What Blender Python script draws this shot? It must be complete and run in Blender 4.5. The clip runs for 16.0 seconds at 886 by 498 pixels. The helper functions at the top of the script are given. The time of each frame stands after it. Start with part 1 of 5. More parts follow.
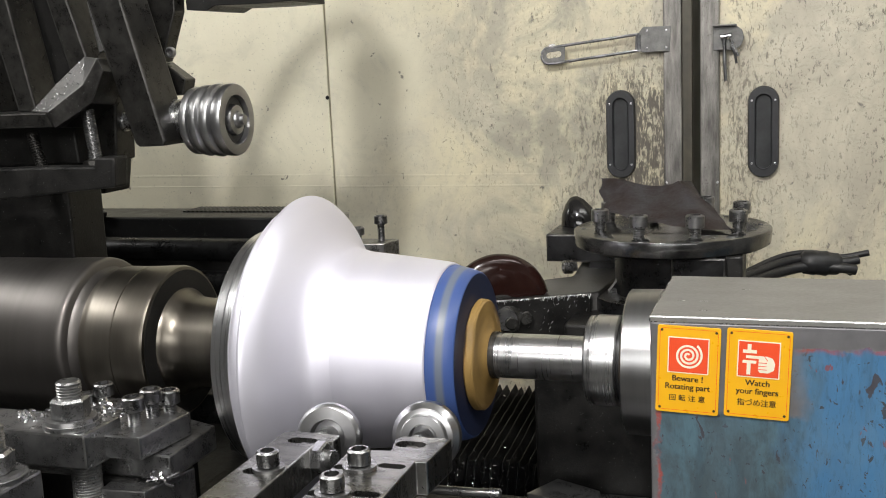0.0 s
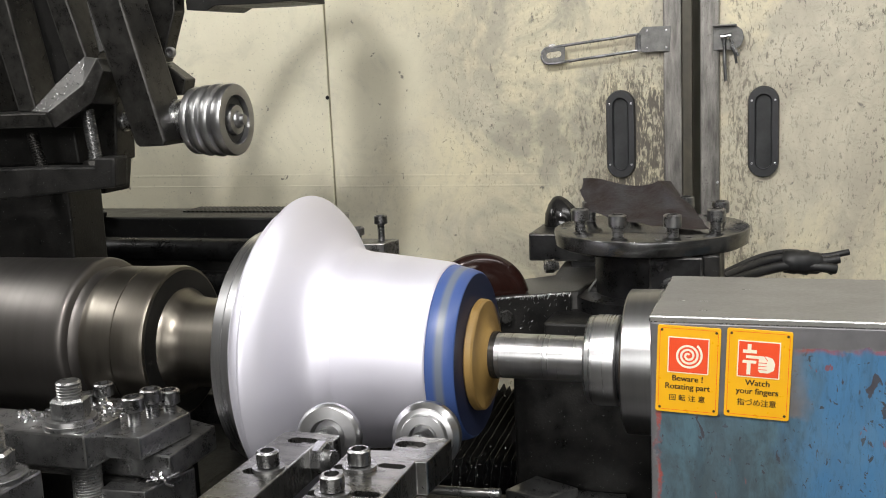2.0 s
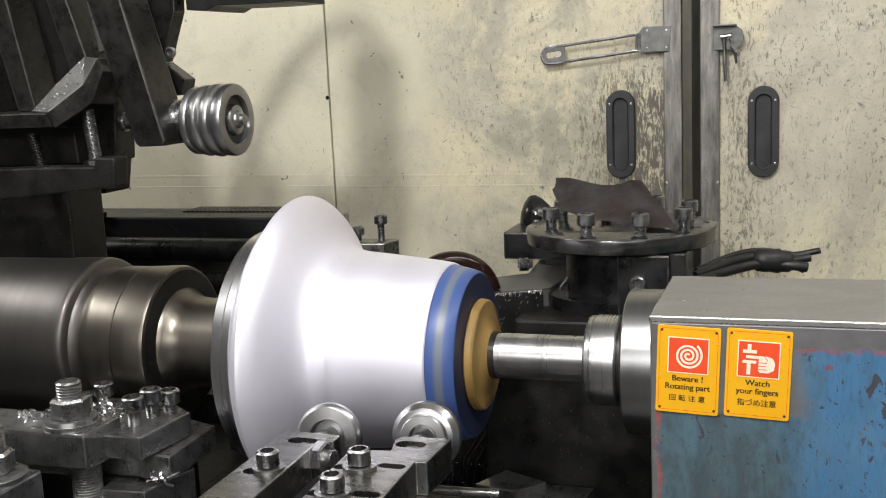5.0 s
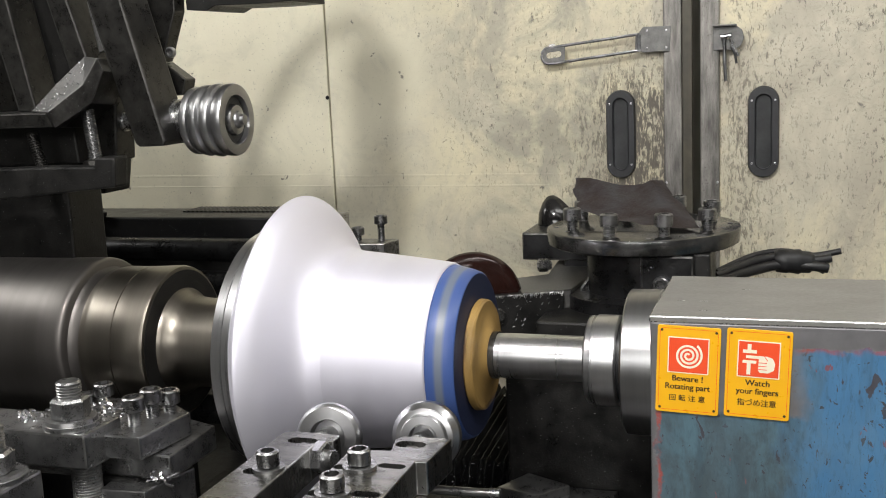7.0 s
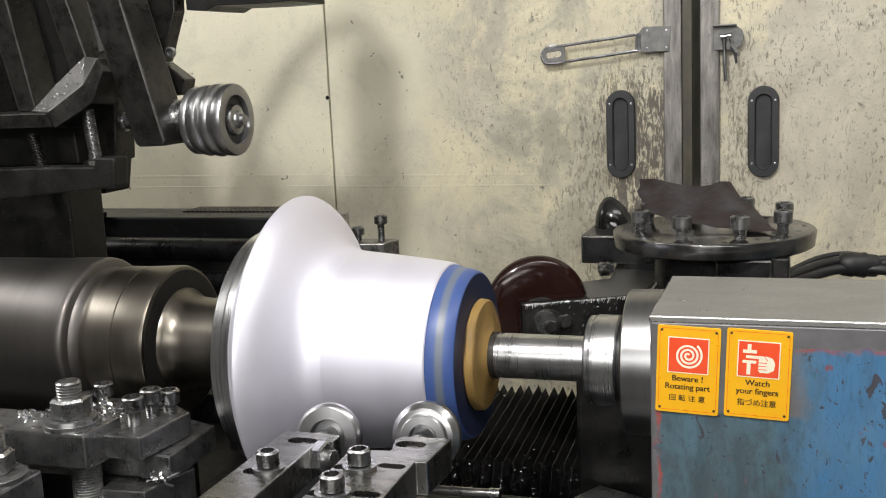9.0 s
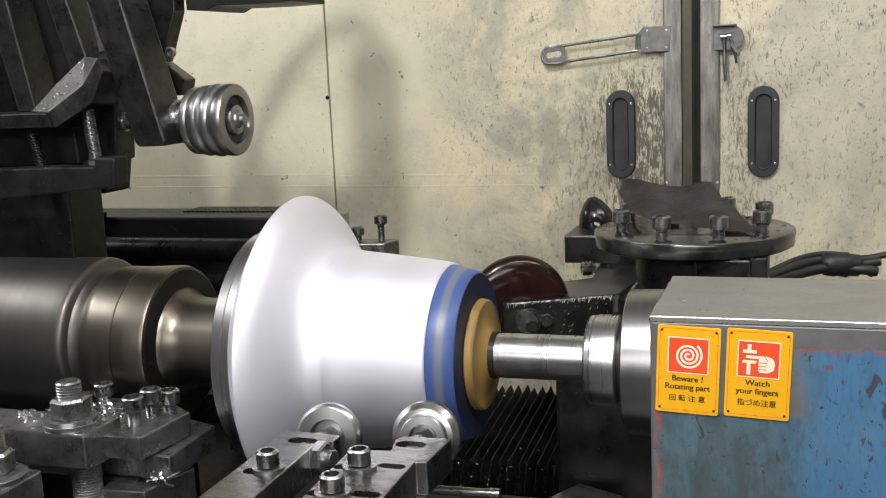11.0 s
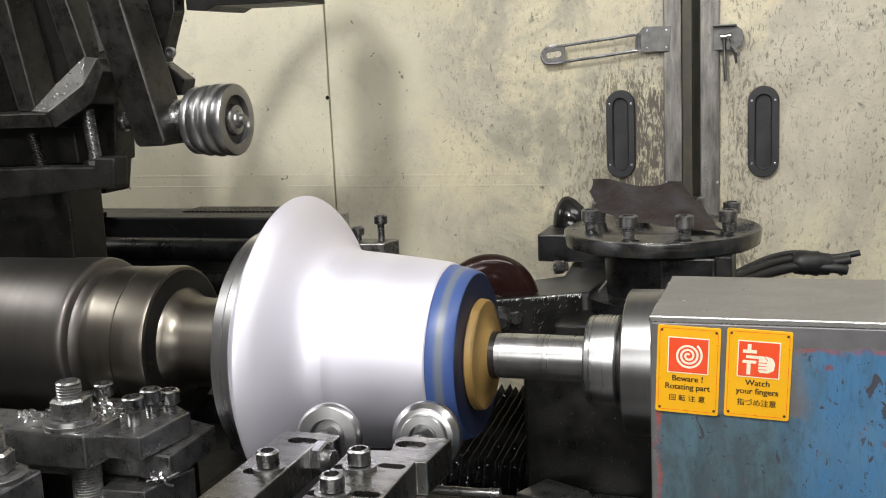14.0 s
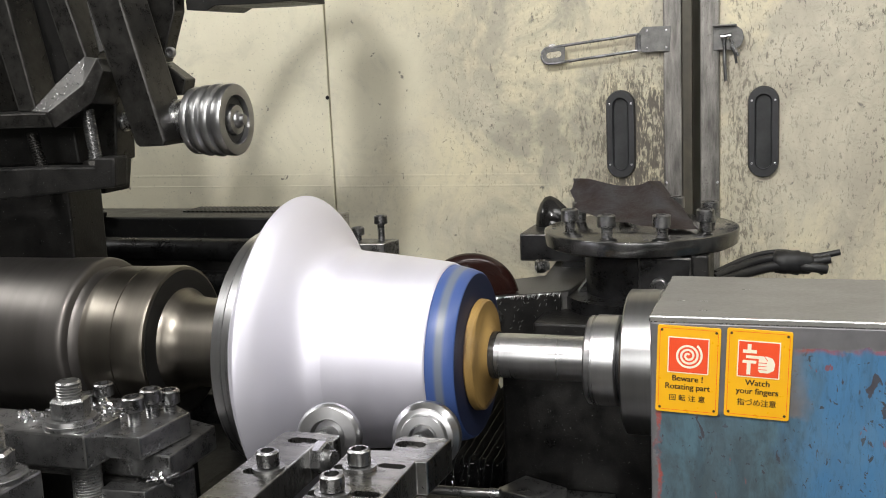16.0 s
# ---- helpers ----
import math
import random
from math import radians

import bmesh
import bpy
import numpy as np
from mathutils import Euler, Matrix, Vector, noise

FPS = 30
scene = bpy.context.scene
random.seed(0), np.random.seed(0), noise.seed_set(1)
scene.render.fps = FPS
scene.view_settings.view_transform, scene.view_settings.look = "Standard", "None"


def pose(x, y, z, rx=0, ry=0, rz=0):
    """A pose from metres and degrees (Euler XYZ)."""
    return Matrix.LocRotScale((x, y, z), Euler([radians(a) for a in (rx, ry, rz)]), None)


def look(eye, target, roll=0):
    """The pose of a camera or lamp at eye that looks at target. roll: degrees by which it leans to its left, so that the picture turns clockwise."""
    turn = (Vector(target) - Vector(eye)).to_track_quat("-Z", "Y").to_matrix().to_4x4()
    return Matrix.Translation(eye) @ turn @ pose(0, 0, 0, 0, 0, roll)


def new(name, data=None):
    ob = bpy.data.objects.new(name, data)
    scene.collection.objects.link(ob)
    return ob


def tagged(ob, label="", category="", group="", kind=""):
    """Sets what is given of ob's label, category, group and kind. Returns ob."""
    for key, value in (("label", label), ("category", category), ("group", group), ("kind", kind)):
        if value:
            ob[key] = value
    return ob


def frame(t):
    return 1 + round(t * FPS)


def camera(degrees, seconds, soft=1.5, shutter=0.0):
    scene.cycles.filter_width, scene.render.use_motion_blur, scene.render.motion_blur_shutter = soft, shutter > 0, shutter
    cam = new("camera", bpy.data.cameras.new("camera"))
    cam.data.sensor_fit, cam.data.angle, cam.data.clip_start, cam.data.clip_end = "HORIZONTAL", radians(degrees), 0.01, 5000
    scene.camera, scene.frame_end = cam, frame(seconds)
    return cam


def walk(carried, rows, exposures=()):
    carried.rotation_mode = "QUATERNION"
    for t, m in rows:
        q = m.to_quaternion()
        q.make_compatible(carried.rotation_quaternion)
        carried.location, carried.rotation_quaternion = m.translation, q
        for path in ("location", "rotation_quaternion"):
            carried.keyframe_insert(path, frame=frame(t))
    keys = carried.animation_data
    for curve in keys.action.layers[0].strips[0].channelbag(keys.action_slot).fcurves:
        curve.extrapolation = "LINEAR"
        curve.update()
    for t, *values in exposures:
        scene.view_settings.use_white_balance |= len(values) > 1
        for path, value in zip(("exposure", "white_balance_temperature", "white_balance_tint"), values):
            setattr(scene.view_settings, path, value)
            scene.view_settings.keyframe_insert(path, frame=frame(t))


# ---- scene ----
cam = camera(44.85, 16.0, soft=1.0, shutter=0.5)
EYE = (0.0, -1.1102, 1.3697)
AIM = (EYE[0] - 0.3178, EYE[1] + 0.9330, EYE[2] - 0.1689)
walk(cam, [(0.0, look(EYE, AIM, -2.57)), (16.0, look(EYE, AIM, -2.57))], exposures=[(0.0, 0.0), (16.0, 0.0)])

# ---- world and light ----
world = bpy.data.worlds.new("workshop_air")
world.use_nodes = True
scene.world = world
bg = world.node_tree.nodes["Background"]
bg.inputs[0].default_value, bg.inputs[1].default_value = (0.74, 0.77, 0.90, 1), 0.32


def area(name, eye, target, sx, sy, power, colour):
    d = bpy.data.lights.new(name, "AREA")
    d.shape, d.size, d.size_y, d.energy, d.color = "RECTANGLE", sx, sy, power, colour
    ob = new(name, d)
    ob.matrix_world = look(eye, target)
    return ob


# No lamp is in view; fittings added to light the machine and guard.
LAMPS = (("unseen_fitting", (-0.4, -1.55, 2.95), (-0.4, 0.3, 1.0), 4.2, 0.30, 13, "long added white fluorescent fitting, unseen, over the lathe"),
         ("unseen_fitting", (0.9, -0.35, 2.85), (0.2, 0.5, 1.0), 1.8, 0.30, 20, "added white fluorescent fitting, unseen, over the lathe"),
         ("unseen_fitting", (-2.10, -0.25, 2.10), (-1.05, 0.75, 1.20), 1.2, 0.30, 15, "unseen white fitting added to brighten the left of the guard"),
         ("unseen_fitting", (0.25, -3.2, 2.20), (-0.3, 0.0, 1.1), 3.0, 0.40, 46, "long unseen white fitting added to light the front faces"))
for nm, eye, aim, sx, sy, power, lab in LAMPS:
    area("unseen_light", eye, aim, sx, sy, power, (1.0, 0.985, 0.955))
# Unseen lamp, added so the arched shadow falls on the guard.
SHADOW_LAMP_AT, SHADOW_LAMP_AIM = Vector((-0.40, -1.00, 2.30)), Vector((-0.45, 0.60, 1.15))
d = bpy.data.lights.new("shadow_light", "SPOT")
d.energy, d.color, d.spot_size, d.spot_blend, d.shadow_soft_size = 91, (1.0, 0.97, 0.94), radians(105), 0.5, 0.06
new("shadow_light", d).matrix_world = look(SHADOW_LAMP_AT, SHADOW_LAMP_AIM)

# ---- materials ----
MATS = {}


def rgb(c):
    return (c[0], c[1], c[2], 1.0)


class Nodes:
    """Short hand for building a node material."""

    def __init__(self, name):
        self.mat = bpy.data.materials.new(name)
        self.mat.use_nodes = True
        self.t = self.mat.node_tree
        self.bsdf = self.t.nodes["Principled BSDF"]
        self.coord = self.t.nodes.new("ShaderNodeTexCoord").outputs["Object"]

    def link(self, a, b):
        self.t.links.new(a, b)

    def mapped(self, scale=(1, 1, 1), loc=(0, 0, 0)):
        n = self.t.nodes.new("ShaderNodeMapping")
        n.inputs["Scale"].default_value, n.inputs["Location"].default_value = scale, loc
        self.link(self.coord, n.inputs["Vector"])
        return n.outputs[0]

    def noise(self, scale, detail=4, rough=0.6, vec=None, warp=0.0):
        n = self.t.nodes.new("ShaderNodeTexNoise")
        n.inputs["Scale"].default_value, n.inputs["Detail"].default_value = scale, detail
        n.inputs["Roughness"].default_value, n.inputs["Distortion"].default_value = rough, warp
        self.link(self.coord if vec is None else vec, n.inputs["Vector"])
        return n.outputs[0]

    def ramp(self, fac, a, b, ca=(0, 0, 0), cb=(1, 1, 1)):
        """From colour ca at a to colour cb at b."""
        n = self.t.nodes.new("ShaderNodeMapRange")
        n.inputs["From Min"].default_value, n.inputs["From Max"].default_value = a, b
        self.link(fac, n.inputs[0])
        return self.mix(n.outputs[0], tuple(ca), tuple(cb))

    def mix(self, fac, a, b, mode="MIX"):
        n = self.t.nodes.new("ShaderNodeMix")
        n.data_type, n.blend_type = "RGBA", mode
        for v, k in ((fac, 0), (a, 6), (b, 7)):
            if isinstance(v, (int, float)):
                n.inputs[k].default_value = v
            elif isinstance(v, tuple):
                n.inputs[k].default_value = rgb(v)
            else:
                self.link(v, n.inputs[k])
        return n.outputs[2]

    def mathop(self, op, a, b):
        n = self.t.nodes.new("ShaderNodeMath")
        n.operation = op
        for i, v in enumerate((a, b)):
            if isinstance(v, (int, float)):
                n.inputs[i].default_value = v
            else:
                self.link(v, n.inputs[i])
        return n.outputs[0]

    def axis(self, i):
        n = self.t.nodes.new("ShaderNodeSeparateXYZ")
        self.link(self.coord, n.inputs[0])
        return n.outputs[i]

    def put(self, key, v):
        s = self.bsdf.inputs[key]
        if isinstance(v, (int, float)):
            s.default_value = v
        elif isinstance(v, tuple):
            s.default_value = rgb(v)
        else:
            self.link(v, s)

    def bump(self, h, strength=0.2, dist=0.001):
        n = self.t.nodes.new("ShaderNodeBump")
        n.inputs["Strength"].default_value, n.inputs["Distance"].default_value = strength, dist
        self.link(h, n.inputs["Height"])
        self.link(n.outputs[0], self.bsdf.inputs["Normal"])


def metal(name, a, b, metallic=1.0, r0=0.25, r1=0.5, scale=30, stretch=(1, 1, 1), bump=0.15, speck=0.0, speck_c=(0.6, 0.6, 0.62)):
    n = Nodes(name)
    vary(n)
    v = n.mapped(stretch)
    big, fine = n.noise(scale, 5, 0.65, v), n.noise(scale * 12, 3, 0.6, v)
    col = n.mix(n.ramp(big, 0.35, 0.65), a, b)
    col = n.mix(n.mathop("MULTIPLY", fine, 0.35), col, (0.5 * a[0], 0.5 * a[1], 0.5 * a[2]))
    if speck:
        col = n.mix(n.ramp(n.noise(scale * 16, 2, 0.5), 0.70 - speck, 0.74 - speck), col, speck_c)
    n.put("Base Color", col)
    n.put("Metallic", metallic)
    n.put("Roughness", n.ramp(n.mathop("ADD", n.mathop("MULTIPLY", big, 0.6), n.mathop("MULTIPLY", fine, 0.4)), 0.3, 0.7, (r0,) * 3, (r1,) * 3))
    n.bump(fine, bump, 0.0006)
    return n.mat


def turned(name, a, b, r0, r1, metallic=1.0, rings=260, spread=0.0):
    """Turned metal: fine rings about the spindle (x) axis."""
    n = Nodes(name)
    v = n.mapped((1, 0.02, 0.02))
    w = n.mapped((1, 0.25, 0.25))
    ring, band = n.noise(rings, 3, 0.7, v), n.noise(rings * 0.1, 3, 0.6, w)
    col = n.mix(n.ramp(band, 0.3, 0.7), a, b)
    col = n.mix(n.mathop("MULTIPLY", ring, 0.3), col, (a[0] * 0.6, a[1] * 0.6, a[2] * 0.6))
    n.put("Base Color", col)
    n.put("Metallic", metallic)
    n.put("Roughness", n.ramp(n.mathop("ADD", n.mathop("MULTIPLY", ring, 0.5), n.mathop("MULTIPLY", band, 0.5)), 0.3, 0.7, (r0,) * 3, (r1,) * 3))
    n.bump(ring, 0.12, 0.0004)
    return n.mat


def vary(n):
    """Shift a material's pattern from object to object."""
    info = n.t.nodes.new("ShaderNodeObjectInfo").outputs["Random"]
    v = n.t.nodes.new("ShaderNodeVectorMath")
    v.operation = "ADD"
    n.link(n.coord, v.inputs[0])
    n.link(n.mathop("MULTIPLY", info, 7.0), v.inputs[1])
    n.coord = v.outputs[0]


def plain(name, a, b, rough=0.5, scale=40, metallic=0.0, bump=0.1):
    n = Nodes(name)
    f = n.noise(scale, 5, 0.65)
    n.put("Base Color", n.mix(n.ramp(f, 0.3, 0.7), a, b))
    n.put("Roughness", n.ramp(n.noise(scale * 3, 3), 0.3, 0.7, (max(rough - 0.1, 0.02),) * 3, (min(rough + 0.12, 1),) * 3))
    n.put("Metallic", metallic)
    n.bump(n.noise(scale * 8, 3), bump, 0.0008)
    return n.mat


def wall_paint(name, wear):
    """Cream paint on steel sheet; wear: how much of it is soiled and scuffed."""
    n = Nodes(name)
    cloud, blot = n.noise(2.2, 6, 0.62), n.noise(9, 6, 0.7, None, 0.6)
    col = n.mix(n.ramp(cloud, 0.35, 0.68), (0.56, 0.525, 0.40), (0.66, 0.625, 0.49))
    col = n.mix(n.mathop("MULTIPLY", n.ramp(blot, 0.48, 0.75), 0.55 + 0.2 * wear), col, (0.40, 0.385, 0.315))
    if wear > 0:
        x = n.axis(0)
        near = n.ramp(n.mathop("ADD", x, n.mathop("MULTIPLY", n.noise(5, 4), 0.5)), -0.52, -0.26)
        film = n.ramp(n.noise(7, 6, 0.7, n.mapped((1, 1, 0.7), (7, 0, 1)), 0.7), 0.30, 0.62, (0.22,) * 3, (0.85,) * 3)
        col = n.mix(n.mathop("MULTIPLY", near, film), col, (0.36, 0.325, 0.26))
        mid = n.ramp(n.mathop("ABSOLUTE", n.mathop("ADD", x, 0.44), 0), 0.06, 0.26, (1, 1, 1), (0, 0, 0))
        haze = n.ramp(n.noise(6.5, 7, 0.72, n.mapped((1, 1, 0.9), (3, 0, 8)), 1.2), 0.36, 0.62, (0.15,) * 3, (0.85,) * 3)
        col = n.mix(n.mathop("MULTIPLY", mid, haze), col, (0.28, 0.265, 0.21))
        rub = n.mathop("SQRT", n.mathop("ADD", n.mathop("POWER", n.mathop("ADD", x, 0.432), 2.0), n.mathop("POWER", n.mathop("MULTIPLY", n.mathop("ADD", n.axis(2), -1.372), 0.85), 2.0)), 0)
        rub = n.ramp(n.mathop("ABSOLUTE", n.mathop("SUBTRACT", n.mathop("ADD", rub, n.mathop("MULTIPLY", n.noise(12, 4), 0.03)), 0.072), 0), 0.002, 0.011, (1, 1, 1), (0, 0, 0))
        col = n.mix(n.mathop("MULTIPLY", rub, n.ramp(n.noise(16, 5, 0.7, n.mapped((1, 1, 1), (4, 4, 4))), 0.40, 0.62, (0.1,) * 3, (0.6,) * 3)), col, (0.27, 0.255, 0.215))
        tan = n.ramp(n.noise(5.5, 7, 0.68, n.mapped((1, 1, 0.8), (2, 0, 4)), 0.9), 0.46, 0.62)
        col = n.mix(n.mathop("MULTIPLY", n.mathop("MULTIPLY", tan, near), 0.85), col, (0.66, 0.60, 0.42))
        hand = n.mathop("MAXIMUM", n.ramp(n.mathop("ABSOLUTE", n.mathop("ADD", x, 0.265), 0), 0.03, 0.19, (1, 1, 1), (0, 0, 0)),
                        n.mathop("MULTIPLY", n.ramp(n.mathop("ABSOLUTE", n.mathop("ADD", x, 0.10), 0), 0.01, 0.09, (1, 1, 1), (0, 0, 0)), 0.7))
        low = n.ramp(n.mathop("ADD", n.axis(2), n.mathop("MULTIPLY", n.noise(9, 4), 0.2)), 1.40, 1.50, (1, 1, 1), (0.25, 0.25, 0.25))
        hand = n.mathop("MULTIPLY", hand, low)
        col = n.mix(n.mathop("MULTIPLY", n.mathop("MULTIPLY", hand, n.ramp(n.noise(14, 6, 0.72, n.mapped((1, 1, 0.5), (6, 1, 2)), 0.8), 0.36, 0.60)), 0.45), col, (0.25, 0.215, 0.145))
        patch = n.ramp(n.noise(3.6, 5, 0.65, n.mapped((1, 1, 0.8), (5, 2, 9)), 0.6), 0.40, 0.60, (0.35,) * 3, (1, 1, 1))
        drip = n.noise(130, 5, 0.75, n.mapped((1, 1, 0.25), (0, 0, 5)), 0.6)
        wet = n.mathop("ADD", drip, n.mathop("MULTIPLY", n.mathop("SUBTRACT", hand, 0.22), 0.22))
        col = n.mix(n.mathop("MULTIPLY", n.ramp(wet, 0.625, 0.67), n.mathop("MULTIPLY", n.mathop("MAXIMUM", n.mathop("MULTIPLY", patch, 0.12), hand), 0.95)), col, (0.085, 0.075, 0.06))
        scuff = n.noise(34, 6, 0.75, n.mapped((1, 1, 1.4), (9, 3, 0)), 2.2)
        col = n.mix(n.mathop("MULTIPLY", n.ramp(scuff, 0.53, 0.64), n.mathop("MULTIPLY", n.mathop("MULTIPLY", near, patch), 0.45)), col, (0.20, 0.185, 0.155))
        grit = n.mathop("ADD", n.noise(210, 4, 0.65, n.mapped((1, 1, 0.45), (1, 3, 0)), 0.4), n.mathop("MULTIPLY", hand, 0.085))
        col = n.mix(n.mathop("MULTIPLY", n.ramp(grit, 0.585, 0.64), n.mathop("MULTIPLY", n.mathop("MAXIMUM", n.mathop("MULTIPLY", patch, near), hand), 0.75)), col, (0.085, 0.075, 0.06))
    speck = n.noise(58, 3, 0.6, n.mapped((1, 1, 0.8), (1, 2, 3)), 0.4)
    col = n.mix(n.mathop("MULTIPLY", n.ramp(speck, 0.70 - 0.02 * wear, 0.74), 0.8), col, (0.10, 0.095, 0.085))
    fine = n.noise(260, 2, 0.5)
    col = n.mix(n.mathop("MULTIPLY", n.ramp(fine, 0.66, 0.72), 0.4), col, (0.2, 0.19, 0.16))
    n.put("Base Color", col)
    n.put("Roughness", n.ramp(blot, 0.3, 0.7, (0.38,) * 3, (0.62,) * 3))
    n.bump(n.noise(14, 5), 0.25, 0.004)
    return n.mat


def blue_paint():
    n = Nodes("worn_blue_paint")
    x, z = n.axis(0), n.axis(2)
    base = n.mix(n.ramp(n.noise(14, 5), 0.3, 0.7), (0.052, 0.16, 0.31), (0.07, 0.195, 0.355))
    soil = n.ramp(n.mathop("ADD", n.mathop("MULTIPLY", x, 1.0), n.mathop("MULTIPLY", n.noise(26, 5, 0.65, n.mapped((1, 1, 0.35))), -0.12)), -0.085, -0.045, (1, 1, 1), (0, 0, 0))
    base = n.mix(n.mathop("MULTIPLY", soil, 0.88), base, (0.085, 0.14, 0.16))
    cloud = n.ramp(n.noise(24, 6, 0.68, n.mapped((1, 1, 0.42), (3, 0, 6)), 0.7), 0.44, 0.62)
    base = n.mix(n.mathop("MULTIPLY", cloud, n.mathop("ADD", n.mathop("MULTIPLY", soil, 0.60), 0.14)), base, (0.05, 0.062, 0.068))
    streak = n.ramp(n.noise(60, 4, 0.6, n.mapped((1, 1, 0.12))), 0.55, 0.72)
    base = n.mix(n.mathop("MULTIPLY", streak, 0.5), base, (0.04, 0.065, 0.085))
    chip = n.noise(75, 4, 0.62, n.mapped((1, 1, 0.6)), 0.5)
    base = n.mix(n.ramp(chip, 0.635, 0.65), base, (0.05, 0.045, 0.055))
    nick = n.noise(120, 3, 0.6, n.mapped((1, 1, 0.4), (5, 0, 2)), 0.8)
    base = n.mix(n.mathop("MULTIPLY", n.ramp(nick, 0.70, 0.72), 0.8), base, (0.22, 0.06, 0.06))
    base = n.mix(n.mathop("MULTIPLY", n.ramp(n.noise(18, 6, 0.7, n.mapped((1, 1, 0.5), (8, 0, 2))), 0.5, 0.7), 0.35), base, (0.12, 0.20, 0.26))
    fine = n.noise(240, 4, 0.7, n.mapped((1, 1, 0.3), (2, 0, 1)), 0.4)
    base = n.mix(n.mathop("MULTIPLY", n.ramp(fine, 0.52, 0.70), 0.45), base, (0.035, 0.06, 0.08))
    pock = n.noise(170, 3, 0.6, n.mapped((1, 1, 0.8), (6, 0, 3)), 0.6)
    base = n.mix(n.ramp(pock, 0.66, 0.69), base, (0.045, 0.05, 0.06))
    edge = n.mathop("ADD", n.mathop("ADD", z, -1.05), n.mathop("MULTIPLY", n.mathop("SUBTRACT", n.noise(45, 5, 0.7), 0.5), 0.02))
    band = n.ramp(edge, 0.0455, 0.0475)
    left = n.ramp(n.mathop("ADD", x, n.mathop("MULTIPLY", n.mathop("SUBTRACT", n.noise(38, 5, 0.7, n.mapped((1, 1, 1), (4, 0, 0))), 0.5), 0.028)), -0.134, -0.131, (1, 1, 1), (0, 0, 0))
    red = n.ramp(edge, 0.041, 0.045)
    red2 = n.ramp(n.mathop("ADD", x, n.mathop("MULTIPLY", n.mathop("SUBTRACT", n.noise(38, 5, 0.7, n.mapped((1, 1, 1), (4, 0, 0))), 0.5), 0.028)), -0.1305, -0.128, (1, 1, 1), (0, 0, 0))
    primer = n.mathop("MULTIPLY", n.mathop("MAXIMUM", red, red2), n.ramp(n.noise(22, 4), 0.40, 0.55))
    base = n.mix(primer, base, (0.30, 0.07, 0.06))
    bare = n.mathop("MAXIMUM", band, left)
    top = n.ramp(n.mathop("ADD", x, n.mathop("MULTIPLY", n.noise(20, 4), 0.04)), 0.012, 0.03, (1, 1, 1), (0, 0, 0))
    high = n.ramp(n.mathop("ADD", n.mathop("ADD", z, -1.05), n.mathop("MULTIPLY", n.mathop("SUBTRACT", n.noise(30, 4), 0.5), 0.03)), -0.022, -0.018)
    bare = n.mathop("MAXIMUM", bare, n.mathop("MULTIPLY", top, high))
    base = n.mix(bare, base, n.mix(n.noise(60, 4), (0.17, 0.17, 0.18), (0.27, 0.265, 0.275)))
    n.put("Base Color", base)
    n.put("Roughness", n.ramp(n.noise(50, 4), 0.3, 0.7, (0.32,) * 3, (0.5,) * 3))
    n.put("Metallic", n.mathop("MULTIPLY", bare, 0.6))
    n.bump(chip, 0.3, 0.0008)
    return n.mat


